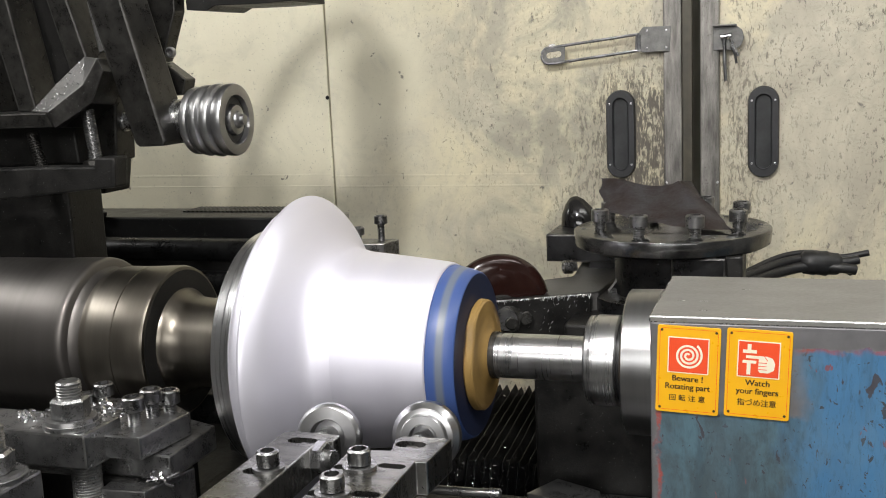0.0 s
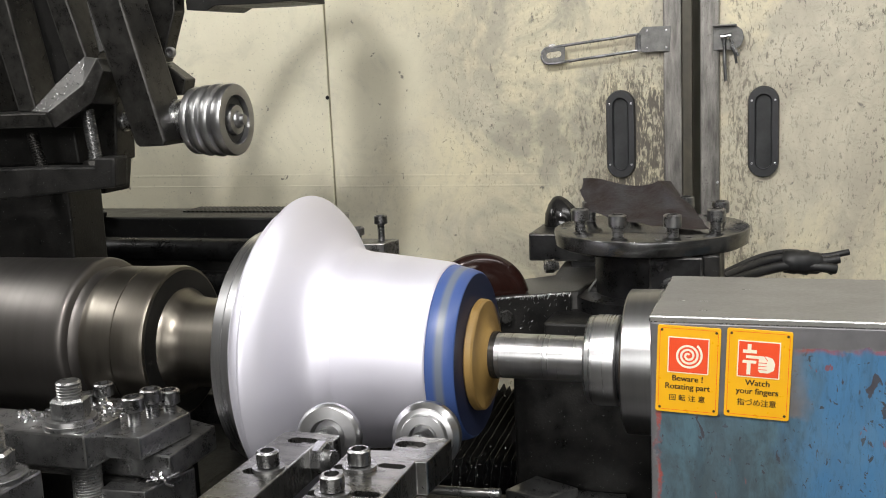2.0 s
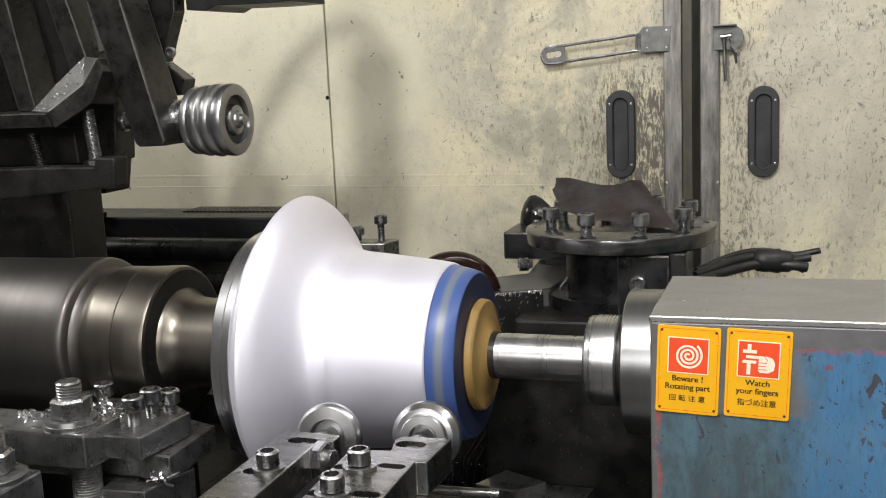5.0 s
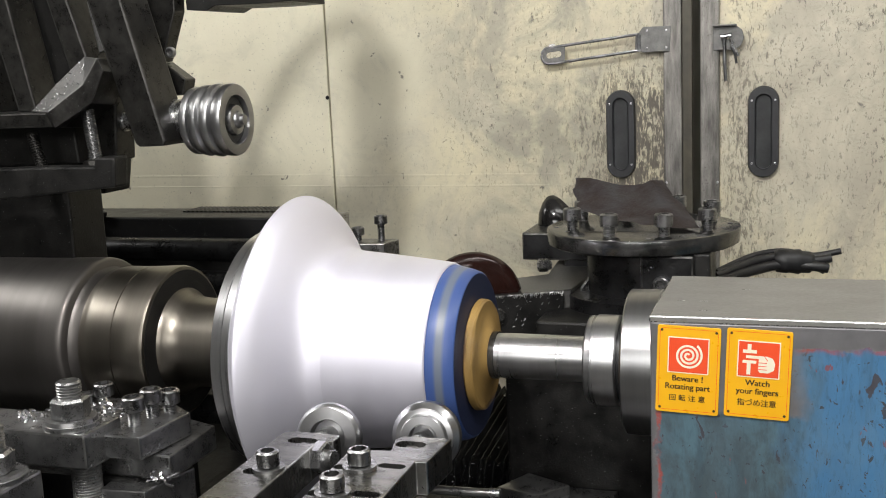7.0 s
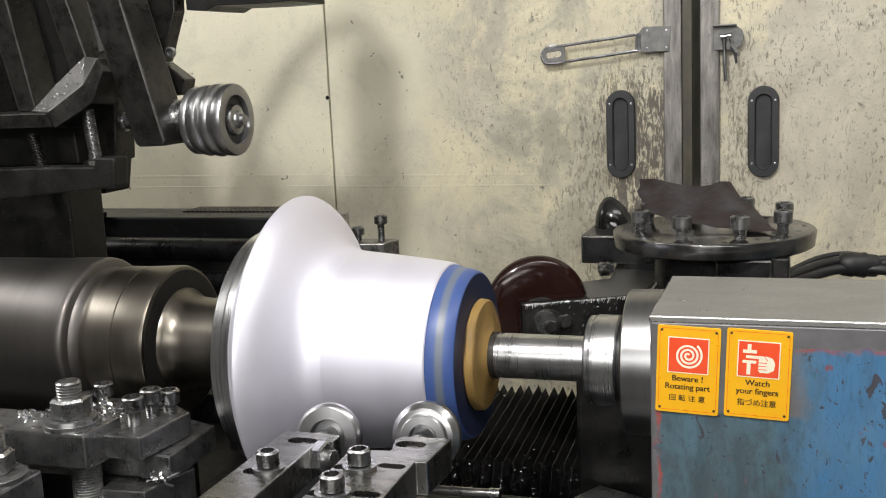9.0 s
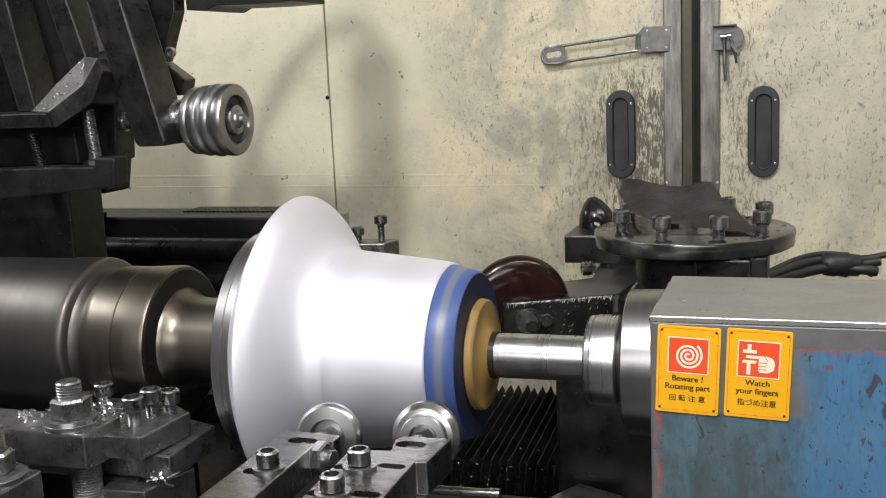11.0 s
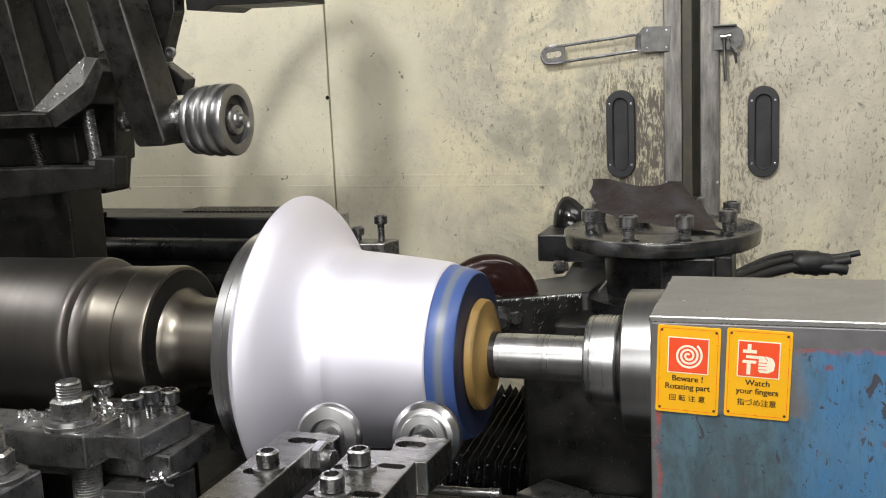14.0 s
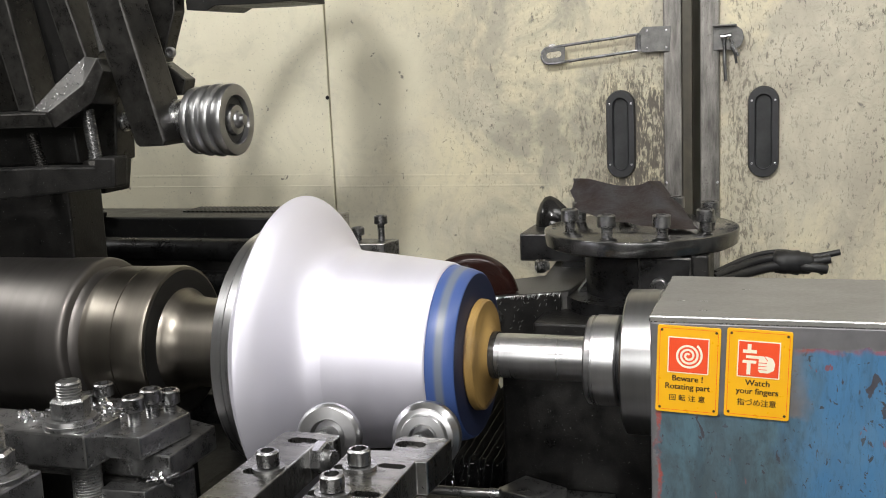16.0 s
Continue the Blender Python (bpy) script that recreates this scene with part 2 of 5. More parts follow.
M = dict(
    wall=wall_paint("cream_wall_paint", 0.0), door=wall_paint("soiled_cream_paint", 1.0), blue=blue_paint(),
    black=metal("oily_black_steel", (0.018, 0.018, 0.019), (0.05, 0.05, 0.052), 0.75, 0.18, 0.45, 22, bump=0.3, speck=0.0),
    dirty=metal("greasy_black_casting", (0.007, 0.007, 0.007), (0.022, 0.021, 0.020), 0.35, 0.22, 0.6, 30, bump=0.55, speck=-0.03, speck_c=(0.3, 0.3, 0.3)),
    head=metal("blackened_tool_steel", (0.030, 0.029, 0.028), (0.062, 0.060, 0.056), 0.8, 0.20, 0.44, 55, bump=0.25, speck=-0.04, speck_c=(0.35, 0.34, 0.33)),
    steel=metal("bright_steel", (0.50, 0.50, 0.51), (0.66, 0.66, 0.67), 1.0, 0.20, 0.34, 45, bump=0.03),
    grey=metal("ground_grey_steel", (0.13, 0.128, 0.122), (0.25, 0.245, 0.235), 0.95, 0.20, 0.38, 26, (1, 3, 1), 0.1),
    dull=metal("dull_machine_steel", (0.25, 0.25, 0.252), (0.42, 0.42, 0.422), 0.94, 0.21, 0.38, 46, bump=0.25),
    bolt=metal("phosphated_screw_steel", (0.22, 0.22, 0.225), (0.40, 0.40, 0.405), 1.0, 0.22, 0.36, 60, bump=0.2),
    strip=metal("scuffed_door_edge_steel", (0.12, 0.115, 0.108), (0.36, 0.345, 0.32), 0.7, 0.35, 0.55, 60, (1, 1, 0.16), 0.3, 0.09, (0.08, 0.07, 0.06)),
    worn=metal("edge_worn_glint_steel", (0.30, 0.30, 0.30), (0.46, 0.46, 0.46), 1.0, 0.25, 0.4, 70),
    worn_dark=metal("dark_edge_worn_glint_steel", (0.06, 0.06, 0.06), (0.16, 0.155, 0.15), 0.9, 0.28, 0.45, 70),
    worn_black=metal("dark_rubbed_steel", (0.040, 0.039, 0.037), (0.085, 0.082, 0.078), 0.8, 0.3, 0.48, 60),
    cover=metal("ground_cover_steel", (0.26, 0.255, 0.24), (0.34, 0.335, 0.32), 0.6, 0.42, 0.6, 18, (1, 2, 1), 0.08),
    turret=metal("oiled_turret_steel", (0.06, 0.06, 0.061), (0.17, 0.17, 0.17), 0.9, 0.10, 0.28, 34, bump=0.15, speck=-0.05, speck_c=(0.4, 0.4, 0.4)),
    zinc=metal("dull_zinc_plate", (0.12, 0.12, 0.117), (0.22, 0.217, 0.21), 0.5, 0.4, 0.6, 40, bump=0.1),
    roll=turned("turned_roller_steel", (0.40, 0.40, 0.41), (0.56, 0.56, 0.57), 0.24, 0.38, 1.0, 420),
    drum=turned("greased_roller_steel", (0.30, 0.30, 0.305), (0.45, 0.45, 0.455), 0.28, 0.42, 1.0, 300),
    brass=plain("brown_edge_paint", (0.03, 0.027, 0.019), (0.065, 0.057, 0.038), 0.5, 30),
    chuck=turned("browned_spindle_steel", (0.098, 0.091, 0.086), (0.155, 0.146, 0.139), 0.38, 0.50, 0.95, 120),
    nose=turned("turned_spindle_steel", (0.15, 0.136, 0.115), (0.24, 0.22, 0.19), 0.30, 0.42, 1.0, 220),
    ring=turned("bright_turned_steel", (0.44, 0.44, 0.45), (0.66, 0.66, 0.67), 0.22, 0.38, 1.0, 260),
    alu=None,
    scraped=metal("scraped_jaw_steel", (0.022, 0.021, 0.020), (0.085, 0.082, 0.078), 0.8, 0.28, 0.5, 34, bump=0.35, speck=-0.03, speck_c=(0.42, 0.42, 0.42)),
    collar=turned("dull_turned_collar_steel", (0.26, 0.26, 0.265), (0.38, 0.38, 0.385), 0.24, 0.38, 1.0, 240),
    bluering=None, yellow=plain("tan_pressure_pad", (0.15, 0.090, 0.028), (0.40, 0.25, 0.075), 0.55, 38, 0.0, 0.3),
    darkface=turned("dark_blue_face", (0.008, 0.013, 0.040), (0.018, 0.027, 0.075), 0.45, 0.6, 0.1, 80),
    rubber=metal("black_bellows_cloth", (0.005, 0.005, 0.006), (0.011, 0.011, 0.011), 0.0, 0.32, 0.6, 40, bump=0.4, speck=-0.02, speck_c=(0.4, 0.4, 0.4)),
    brown=plain("oiled_dark_brown_steel", (0.014, 0.006, 0.005), (0.026, 0.010, 0.008), 0.14, 12, 0.2, 0.05),
    rust=metal("rusty_plate_steel", (0.055, 0.036, 0.033), (0.135, 0.132, 0.146), 0.35, 0.36, 0.6, 26, bump=1.0, speck=-0.03, speck_c=(0.05, 0.03, 0.025)),
    plastic=plain("dark_grey_plastic", (0.013, 0.0135, 0.015), (0.026, 0.027, 0.030), 0.42, 30),
    recess=plain("scuffed_black_recess", (0.008, 0.009, 0.010), (0.034, 0.036, 0.038), 0.38, 18),
    wire=metal("zinc_wire", (0.16, 0.16, 0.165), (0.34, 0.34, 0.345), 1.0, 0.25, 0.4, 60),
    gloss=plain("glossy_black_enamel", (0.008, 0.008, 0.008), (0.016, 0.015, 0.015), 0.12, 12, 0.2, 0.03),
    cable=plain("black_cable_sheath", (0.007, 0.007, 0.008), (0.015, 0.015, 0.016), 0.45, 60),
    yellow_label=plain("yellow_label_enamel", (0.80, 0.40, 0.008), (0.84, 0.44, 0.012), 0.35, 20, 0.0, 0.02),
    red_label=plain("orange_red_print", (0.78, 0.075, 0.02), (0.82, 0.09, 0.028), 0.35, 20, 0.0, 0.02),
    white_label=plain("cream_print", (0.80, 0.74, 0.58), (0.84, 0.78, 0.62), 0.4, 20, 0.0, 0.02),
    ink=plain("black_print", (0.03, 0.02, 0.008), (0.045, 0.03, 0.012), 0.5, 20, 0.0, 0.02),
    concrete=plain("oil_stained_concrete", (0.16, 0.157, 0.148), (0.30, 0.292, 0.275), 0.7, 4, 0.0, 0.4),
    plaster=plain("workshop_wall_plaster", (0.40, 0.40, 0.39), (0.52, 0.52, 0.50), 0.8, 3, 0.0, 0.3),
    chip=metal("aluminium_swarf", (0.7, 0.7, 0.72), (0.85, 0.85, 0.87), 1.0, 0.15, 0.3, 80),
    arm=metal("lit_grimy_arm_steel", (0.10, 0.098, 0.094), (0.20, 0.197, 0.19), 0.5, 0.32, 0.55, 28, bump=0.45, speck=-0.05, speck_c=(0.4, 0.4, 0.4)),
    greasy=metal("greasy_nut_steel", (0.035, 0.034, 0.032), (0.09, 0.088, 0.084), 0.6, 0.16, 0.35, 50, bump=0.3),
    glow=None)
n = Nodes("spun_aluminium")
n.put("Base Color", n.mix(n.noise(30, 2, 0.5, n.mapped((1, 0.05, 0.05))), (0.79, 0.78, 0.875), (0.87, 0.86, 0.945)))
n.put("Metallic", 0.85)
n.put("Roughness", n.ramp(n.noise(45, 2, 0.5, n.mapped((1, 0.05, 0.05))), 0.3, 0.7, (0.52,) * 3, (0.60,) * 3))
M["alu"] = n.mat
n = Nodes("blue_grey_streaked_ring")
wave = n.mathop("MULTIPLY", n.mathop("SUBTRACT", n.noise(70, 2, 0.5, n.mapped((1, 0.02, 0.02), (0.013, 0, 0))), 0.5), 0.008)
streak = n.ramp(n.mathop("ABSOLUTE", n.mathop("ADD", n.mathop("ADD", n.axis(0), 0.3575), wave), 0), 0.0030, 0.0062, (0.9,) * 3, (0, 0, 0))
n.put("Base Color", n.mix(streak, (0.045, 0.085, 0.25), (0.125, 0.145, 0.175)))
n.put("Roughness", 0.4)
M["bluering"] = n.mat
n = Nodes("lamp_diffuser")
n.put("Base Color", (0.9, 0.9, 0.9))
n.put("Emission Color", (1.0, 0.98, 0.94))
n.put("Emission Strength", 3.0)
M["glow"] = n.mat


# ---- shape helpers ----
# Bevel faces take a brighter steel: edge wear and painted highlights in one.
WORN_GLINT = {"turret": "worn", "dull": "worn", "grey": "worn", "black": "worn_dark", "head": "worn_black", "arm": "worn_dark", "cover": "steel"}


def part(name, bm, mat, parent=None, label="", smooth=None):
    """One mesh object under a thing. smooth: angle in degrees under which edges are shaded smooth."""
    me = bpy.data.meshes.new(name)
    bmesh.ops.recalc_face_normals(bm, faces=bm.faces)
    if smooth:
        lim = radians(smooth)
        for f in bm.faces:
            f.smooth = True
        for e in bm.edges:
            e.smooth = len(e.link_faces) == 2 and e.calc_face_angle(0) < lim
    bm.to_mesh(me)
    bm.free()
    me.materials.append(mat if not isinstance(mat, str) else M[mat])
    if mat in WORN_GLINT:
        me.materials.append(M[WORN_GLINT[mat]])
    elif any(f.material_index for f in me.polygons):
        for f in me.polygons:
            f.material_index = 0
    ob = new(name, me)
    if parent is not None:
        ob.parent = parent
    if label:
        ob["label"] = label
    return ob


def thing(name, label, category, at=(0, 0, 0), group="", kind=""):
    ob = new(name)
    ob.empty_display_size = 0.02
    ob.location = at
    return tagged(ob, label, category, group, kind)


def box(x0, x1, y0, y1, z0, z1, bevel=0.0015, bm=None, m=None):
    b = bmesh.new()
    bmesh.ops.create_cube(b, size=1)
    bmesh.ops.transform(b, verts=b.verts, matrix=Matrix.Translation(((x0 + x1) / 2, (y0 + y1) / 2, (z0 + z1) / 2)) @ Matrix.Diagonal((x1 - x0, y1 - y0, z1 - z0, 1)))
    if bevel:
        bmesh.ops.bevel(b, geom=b.edges[:], offset=bevel, segments=2, affect="EDGES", profile=0.6, material=1)
    if m is not None:
        bmesh.ops.transform(b, verts=b.verts, matrix=m)
    return merge(bm, b)


def merge(bm, b):
    if bm is None:
        return b
    me = bpy.data.meshes.new("tmp")
    b.to_mesh(me)
    b.free()
    bm.from_mesh(me)
    bpy.data.meshes.remove(me)
    return bm


def lathe(profile, n=64, m=None, bm=None, closed=False):
    """Revolve (x, r) points about the x axis. closed: the profile is a loop."""
    b = bmesh.new()
    rows = []
    for x, r in profile:
        if r < 1e-5:
            rows.append([b.verts.new((x, 0, 0))])
        else:
            rows.append([b.verts.new((x, r * math.cos(2 * math.pi * k / n), r * math.sin(2 * math.pi * k / n))) for k in range(n)])
    pairs = list(zip(rows, rows[1:])) + ([(rows[-1], rows[0])] if closed else [])
    for a, c in pairs:
        for k in range(n):
            q = [a[k % len(a)], a[(k + 1) % len(a)], c[(k + 1) % len(c)], c[k % len(c)]]
            u = []
            for v in q:
                if v not in u:
                    u.append(v)
            if len(u) > 2:
                b.faces.new(u)
    if m is not None:
        bmesh.ops.transform(b, verts=b.verts, matrix=m)
    return merge(bm, b)


def prism(pts, y0, y1, bevel=0.0015, m=None, bm=None):
    """A polygon of (x, z) points drawn out from y0 to y1."""
    b = bmesh.new()
    va = [b.verts.new((x, y0, z)) for x, z in pts]
    vb = [b.verts.new((x, y1, z)) for x, z in pts]
    b.faces.new(va)
    b.faces.new(vb[::-1])
    for i in range(len(pts)):
        j = (i + 1) % len(pts)
        b.faces.new((va[j], va[i], vb[i], vb[j]))
    bmesh.ops.recalc_face_normals(b, faces=b.faces)
    if bevel:
        bmesh.ops.bevel(b, geom=b.edges[:], offset=bevel, segments=2, affect="EDGES", profile=0.6, material=1)
    if m is not None:
        bmesh.ops.transform(b, verts=b.verts, matrix=m)
    return merge(bm, b)


def plate(pts, z0, z1, bevel=0.0015, bm=None):
    """A polygon of (x, y) points drawn out from z0 to z1."""
    b = prism([(x, -y) for x, y in pts], z0, z1, bevel)
    bmesh.ops.transform(b, verts=b.verts, matrix=Matrix(((1, 0, 0, 0), (0, 0, -1, 0), (0, 1, 0, 0), (0, 0, 0, 1))))
    return merge(bm, b)


def along(p, d):
    """A pose at p whose x axis points along d."""
    return Matrix.Translation(p) @ Vector(d).normalized().to_track_quat("X", "Z").to_matrix().to_4x4()


UP = (0, 0, 1)


def smooth_line(points, n=5):
    """Points of a smooth line through the given points."""
    p, out = [Vector(q) for q in points], []
    for i in range(len(p) - 1):
        a, b, c, e = p[max(i - 1, 0)], p[i], p[i + 1], p[min(i + 2, len(p) - 1)]
        for k in range(n):
            t = k / n
            out.append(0.5 * (2 * b + (c - a) * t + (2 * a - 5 * b + 4 * c - e) * t * t + (3 * b - a - 3 * c + e) * t ** 3))
    return out + [p[-1]]


def tube(points, r, n=10, bm=None):
    b = bmesh.new()
    pts = [Vector(p) for p in points]
    rings = []
    for i, p in enumerate(pts):
        d = (pts[min(i + 1, len(pts) - 1)] - pts[max(i - 1, 0)]).normalized()
        q = d.to_track_quat("X", "Z")
        rings.append([b.verts.new(p + q @ Vector((0, r * math.cos(2 * math.pi * k / n), r * math.sin(2 * math.pi * k / n)))) for k in range(n)])
    for a, c in zip(rings, rings[1:]):
        for k in range(n):
            b.faces.new((a[k], a[(k + 1) % n], c[(k + 1) % n], c[k]))
    b.faces.new(rings[0][::-1])
    b.faces.new(rings[-1])
    return merge(bm, b)


def cap_screw(parent, p, d=UP, head_r=0.0115, head_h=0.014, shank_r=0.0075, out=0.012, mat="bolt", washer=0.0):
    """Socket cap screw: the head stands out from p along d; a hexagon socket is sunk into it."""
    m = along(p, d)
    h0, h1 = out, out + head_h
    b = lathe([(h0, 0), (h0, head_r - 0.0006), (h0 + 0.0006, head_r), (h1 - 0.0016, head_r), (h1, head_r - 0.0016), (h1, head_r * 0.62)], 28)
    hexr = [(h1, head_r * 0.60), (h1 - head_h * 0.55, head_r * 0.55), (h1 - head_h * 0.6, 0)]
    lathe(hexr, 6, None, b)
    bmesh.ops.transform(b, verts=b.verts, matrix=m)
    screw = part("screw", b, mat, parent, "", 40)
    prof = [(-0.004, 0), (-0.004, shank_r)]
    k = 0.0
    while k < out - 0.001:
        prof += [(k, shank_r), (k + 0.0006, shank_r - 0.0007), (k + 0.0012, shank_r - 0.0007), (k + 0.0018, shank_r)]
        k += 0.0022
    prof += [(out + 0.001, shank_r), (out + 0.001, 0)]
    part("shank", lathe(prof, 20, m), mat, screw, "", 40)
    if washer:
        part("washer", lathe([(0, shank_r), (0, washer), (0.003, washer), (0.003, shank_r)], 28, m, None, True), "dull", screw, "", 40)
    return screw


def hex_nut(parent, p, d, r, h, mat="bolt", name="nut"):
    m = along(p, d)
    b = lathe([(0, 0), (0, r * 0.93), (h * 0.08, r), (h * 0.86, r), (h, r * 0.86), (h, 0)], 6, m @ pose(0, 0, 0, 15, 0, 0))
    return part(name, b, mat, parent)


def stud(parent, p, d, r, h, mat="steel"):
    prof, k = [(0, 0), (0, r)], 0.0
    while k < h - 0.004:
        prof += [(k, r), (k + 0.001, r - 0.0013), (k + 0.0016, r - 0.0013), (k + 0.0026, r)]
        k += 0.003
    prof += [(h - 0.002, r), (h, r - 0.002), (h, 0)]
    return part("threaded_stud", lathe(prof, 24, along(p, d)), mat, parent, "", 40)


# ---- the room ----
def structure(name, bm, mat, label):
    return tagged(part(name, bm, mat), label, name.split("_")[0], "", "structure")


structure("floor", box(-4, 3, -4, 1.2, -0.1, 0.0, 0), "concrete", "oil-stained grey concrete workshop floor")
structure("ceiling", box(-4, 3, -4, 1.2, 3.2, 3.3, 0), "plaster", "plain grey workshop ceiling")
structure("wall_west", box(-4.1, -4, -4, 1.2, 0, 3.2, 0), "plaster", "plain grey workshop side wall")
structure("wall_east", box(3, 3.1, -4, 1.2, 0, 3.2, 0), "plaster", "plain grey workshop side wall")
structure("wall_south", box(-4, 3, -4.1, -4, 0, 3.2, 0), "plaster", "plain grey wall of the workshop")
structure("wall_north", box(-4, 3, 1.2, 1.3, 0, 3.2, 0), "plaster", "grey workshop wall behind the guard")

# rear guard: a fixed sheet and two sliding leaves that meet at steel edge strips
guard = thing("rear_guard", "fixed cream-painted sheet steel guard behind the lathe", "guard", (-1.7, 0.75, 0.0), "", "structure")
guard.location = (0, 0, 0)
part("sheet", box(-2.6, -0.8475, 0.752, 0.772, 0.1, 2.1, 0.002), "wall", guard)
part("lower_seam", box(-2.6, -0.849, 0.7517, 0.7535, 1.171, 1.1755, 0.0008), "wall", guard)
part("lower_seam", box(-2.6, -0.849, 0.7517, 0.7535, 1.150, 1.1535, 0.0008), "wall", guard)

door_1 = thing("door_1", "soiled cream steel sliding guard door with scuffed edge strip", "door", (0, 0, 0), "sliding guard doors", "structure")
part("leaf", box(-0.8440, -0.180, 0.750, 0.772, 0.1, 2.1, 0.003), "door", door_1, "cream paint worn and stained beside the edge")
part("weld_line", box(-0.843, -0.40, 0.7497, 0.7515, 1.168, 1.1725, 0.0008), "door", door_1)
part("weld_line", box(-0.843, -0.43, 0.7497, 0.7515, 1.1485, 1.1525, 0.0008), "door", door_1)
part("edge_strip", box(-0.2255, -0.1955, 0.738, 0.7505, 0.1, 2.1, 0.0025), "strip", door_1, "scuffed bare steel strip")
part("edge_strip", box(-0.1950, -0.1785, 0.742, 0.7505, 0.1, 2.1, 0.0015), "brass", door_1, "brown edge strip")
door_2 = thing("door_2", "soiled cream steel sliding guard door beside a dark gap", "door", (0, 0, 0), "sliding guard doors", "structure")
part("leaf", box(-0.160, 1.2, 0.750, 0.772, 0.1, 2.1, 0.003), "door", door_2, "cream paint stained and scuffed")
part("edge_strip", box(-0.1655, -0.1345, 0.738, 0.7505, 0.1, 2.1, 0.0025), "strip", door_2, "scuffed bare steel strip")
for p, xs in ((door_1, (-0.2215,)), (door_2, (-0.1375,))):
    for x in xs:
        for z in (1.155, 1.62):
            part("rivet", lathe([(0, 0.0025), (0.001, 0.0022), (0.0016, 0)], 10, along((x, 0.738, z), (0, -1, 0))), "steel", p)


def slot_outline(w, h, n=10):
    """Outline of a slot, w wide and h high, round at its ends."""
    if w > h:
        return [(-z, x) for x, z in slot_outline(h, w, n)]
    r, pts = w / 2, []
    for s, c in ((1, h / 2 - r), (-1, -h / 2 + r)):
        for k in range(n + 1):
            a = math.pi * k / n + (0 if s > 0 else math.pi)
            pts.append((r * math.cos(a), c + r * math.sin(a)))
    return pts


def flush_pull(x, z, group):
    pull = thing("flush_pull", "dark grey plastic recessed pull screwed to the guard door", "door handle", (x, 0.75, z), group)
    outer, inner = slot_outline(0.0495, 0.151), slot_outline(0.024, 0.122)
    b = bmesh.new()
    loops = []
    for pts, y in ((outer, 0.0), (outer, -0.007), (slot_outline(0.046, 0.1475), -0.0105), (slot_outline(0.028, 0.126), -0.0105), (inner, -0.008), (inner, -0.0012)):
        loops.append([b.verts.new((px, y, pz)) for px, pz in pts])
    for a, c in zip(loops, loops[1:]):
        for k in range(len(a)):
            j = (k + 1) % len(a)
            b.faces.new((a[k], a[j], c[j], c[k]))
    part("bezel", b, "plastic", pull, "", 35)
    part("recess", prism(inner, -0.0016, 0.0, 0), "recess", pull, "dark recess")
    for sx in (-1, 1):
        for sz in (-1, 1):
            part("screw", lathe([(0, 0.0021), (0.0008, 0.0017), (0.0011, 0)], 12, along((sx * 0.0185, -0.0103, sz * 0.052), (0, -1, 0))), "steel", pull)
    return pull


flush_pull(-0.2993, 1.2385, "door pulls")
flush_pull(-0.0640, 1.2375, "door pulls")

# draw latch on the left leaf, keeper on the other
part("plug", lathe([(0, 0.004), (0.001, 0.003), (0.0012, 0)], 12, along((-0.8500, 0.752, 1.3187), (0, -1, 0))), "black", guard)
latch = thing("draw_latch", "zinc-plated wire loop latch on a riveted plate", "latch", (-0.262, 0.738, 1.395))
part("mount_plate", prism([(-0.004, -0.012), (0.002, -0.020), (0.048, -0.0195), (0.050, 0.022), (0.004, 0.0225), (-0.003, 0.014)], -0.0035, 0.0, 0.001), "zinc", latch)
for x in (0.010, 0.042):
    for z in (0.016, -0.013):
        part("rivet", lathe([(0, 0.0022), (0.001, 0.0018), (0.0014, 0)], 10, along((x, -0.0035, z), (0, -1, 0))), "steel", latch)
loop = [(0.0, -0.006, 0.011), (-0.05, -0.007, 0.0060), (-0.10, -0.007, 0.0010), (-0.148, -0.007, -0.0040)]
loop += [(-0.1555 - 0.0140 * math.sin(radians(a)), -0.007, -0.0180 + 0.0140 * math.cos(radians(a))) for a in range(15, 180, 15)]
loop += [(-0.148, -0.007, -0.0315), (-0.10, -0.007, -0.0262), (-0.05, -0.007, -0.0210), (0.0, -0.006, -0.0155)]
part("wire_loop", tube(loop, 0.0026), "wire", latch, "", 60)
part("cross_pin", tube([(-0.003, -0.006, 0.013), (-0.003, -0.006, -0.018)], 0.003), "wire", latch)
part("cross_pin", tube([(-0.006, -0.0065, 0.012), (-0.0075, -0.0065, -0.018)], 0.0018), "wire", latch)
part("finger_tab", prism([(-0.1555 - 0.0125 * math.sin(radians(a)), -0.0180 + 0.0125 * math.cos(radians(a))) for a in range(10, 180, 20)] + [(-0.129, -0.0275), (-0.128, -0.0040)], -0.009, -0.0065, 0.001), "zinc", latch)
part("tab_slot", prism([(-0.1475 + px, -0.0168 + pz + px * 0.10) for px, pz in slot_outline(0.026, 0.010)], -0.0096, -0.0089, 0.0), "door", latch)
part("tab_end", tube([(-0.156, -0.006, -0.002), (-0.146, -0.006, -0.001)], 0.0035), "steel", latch)

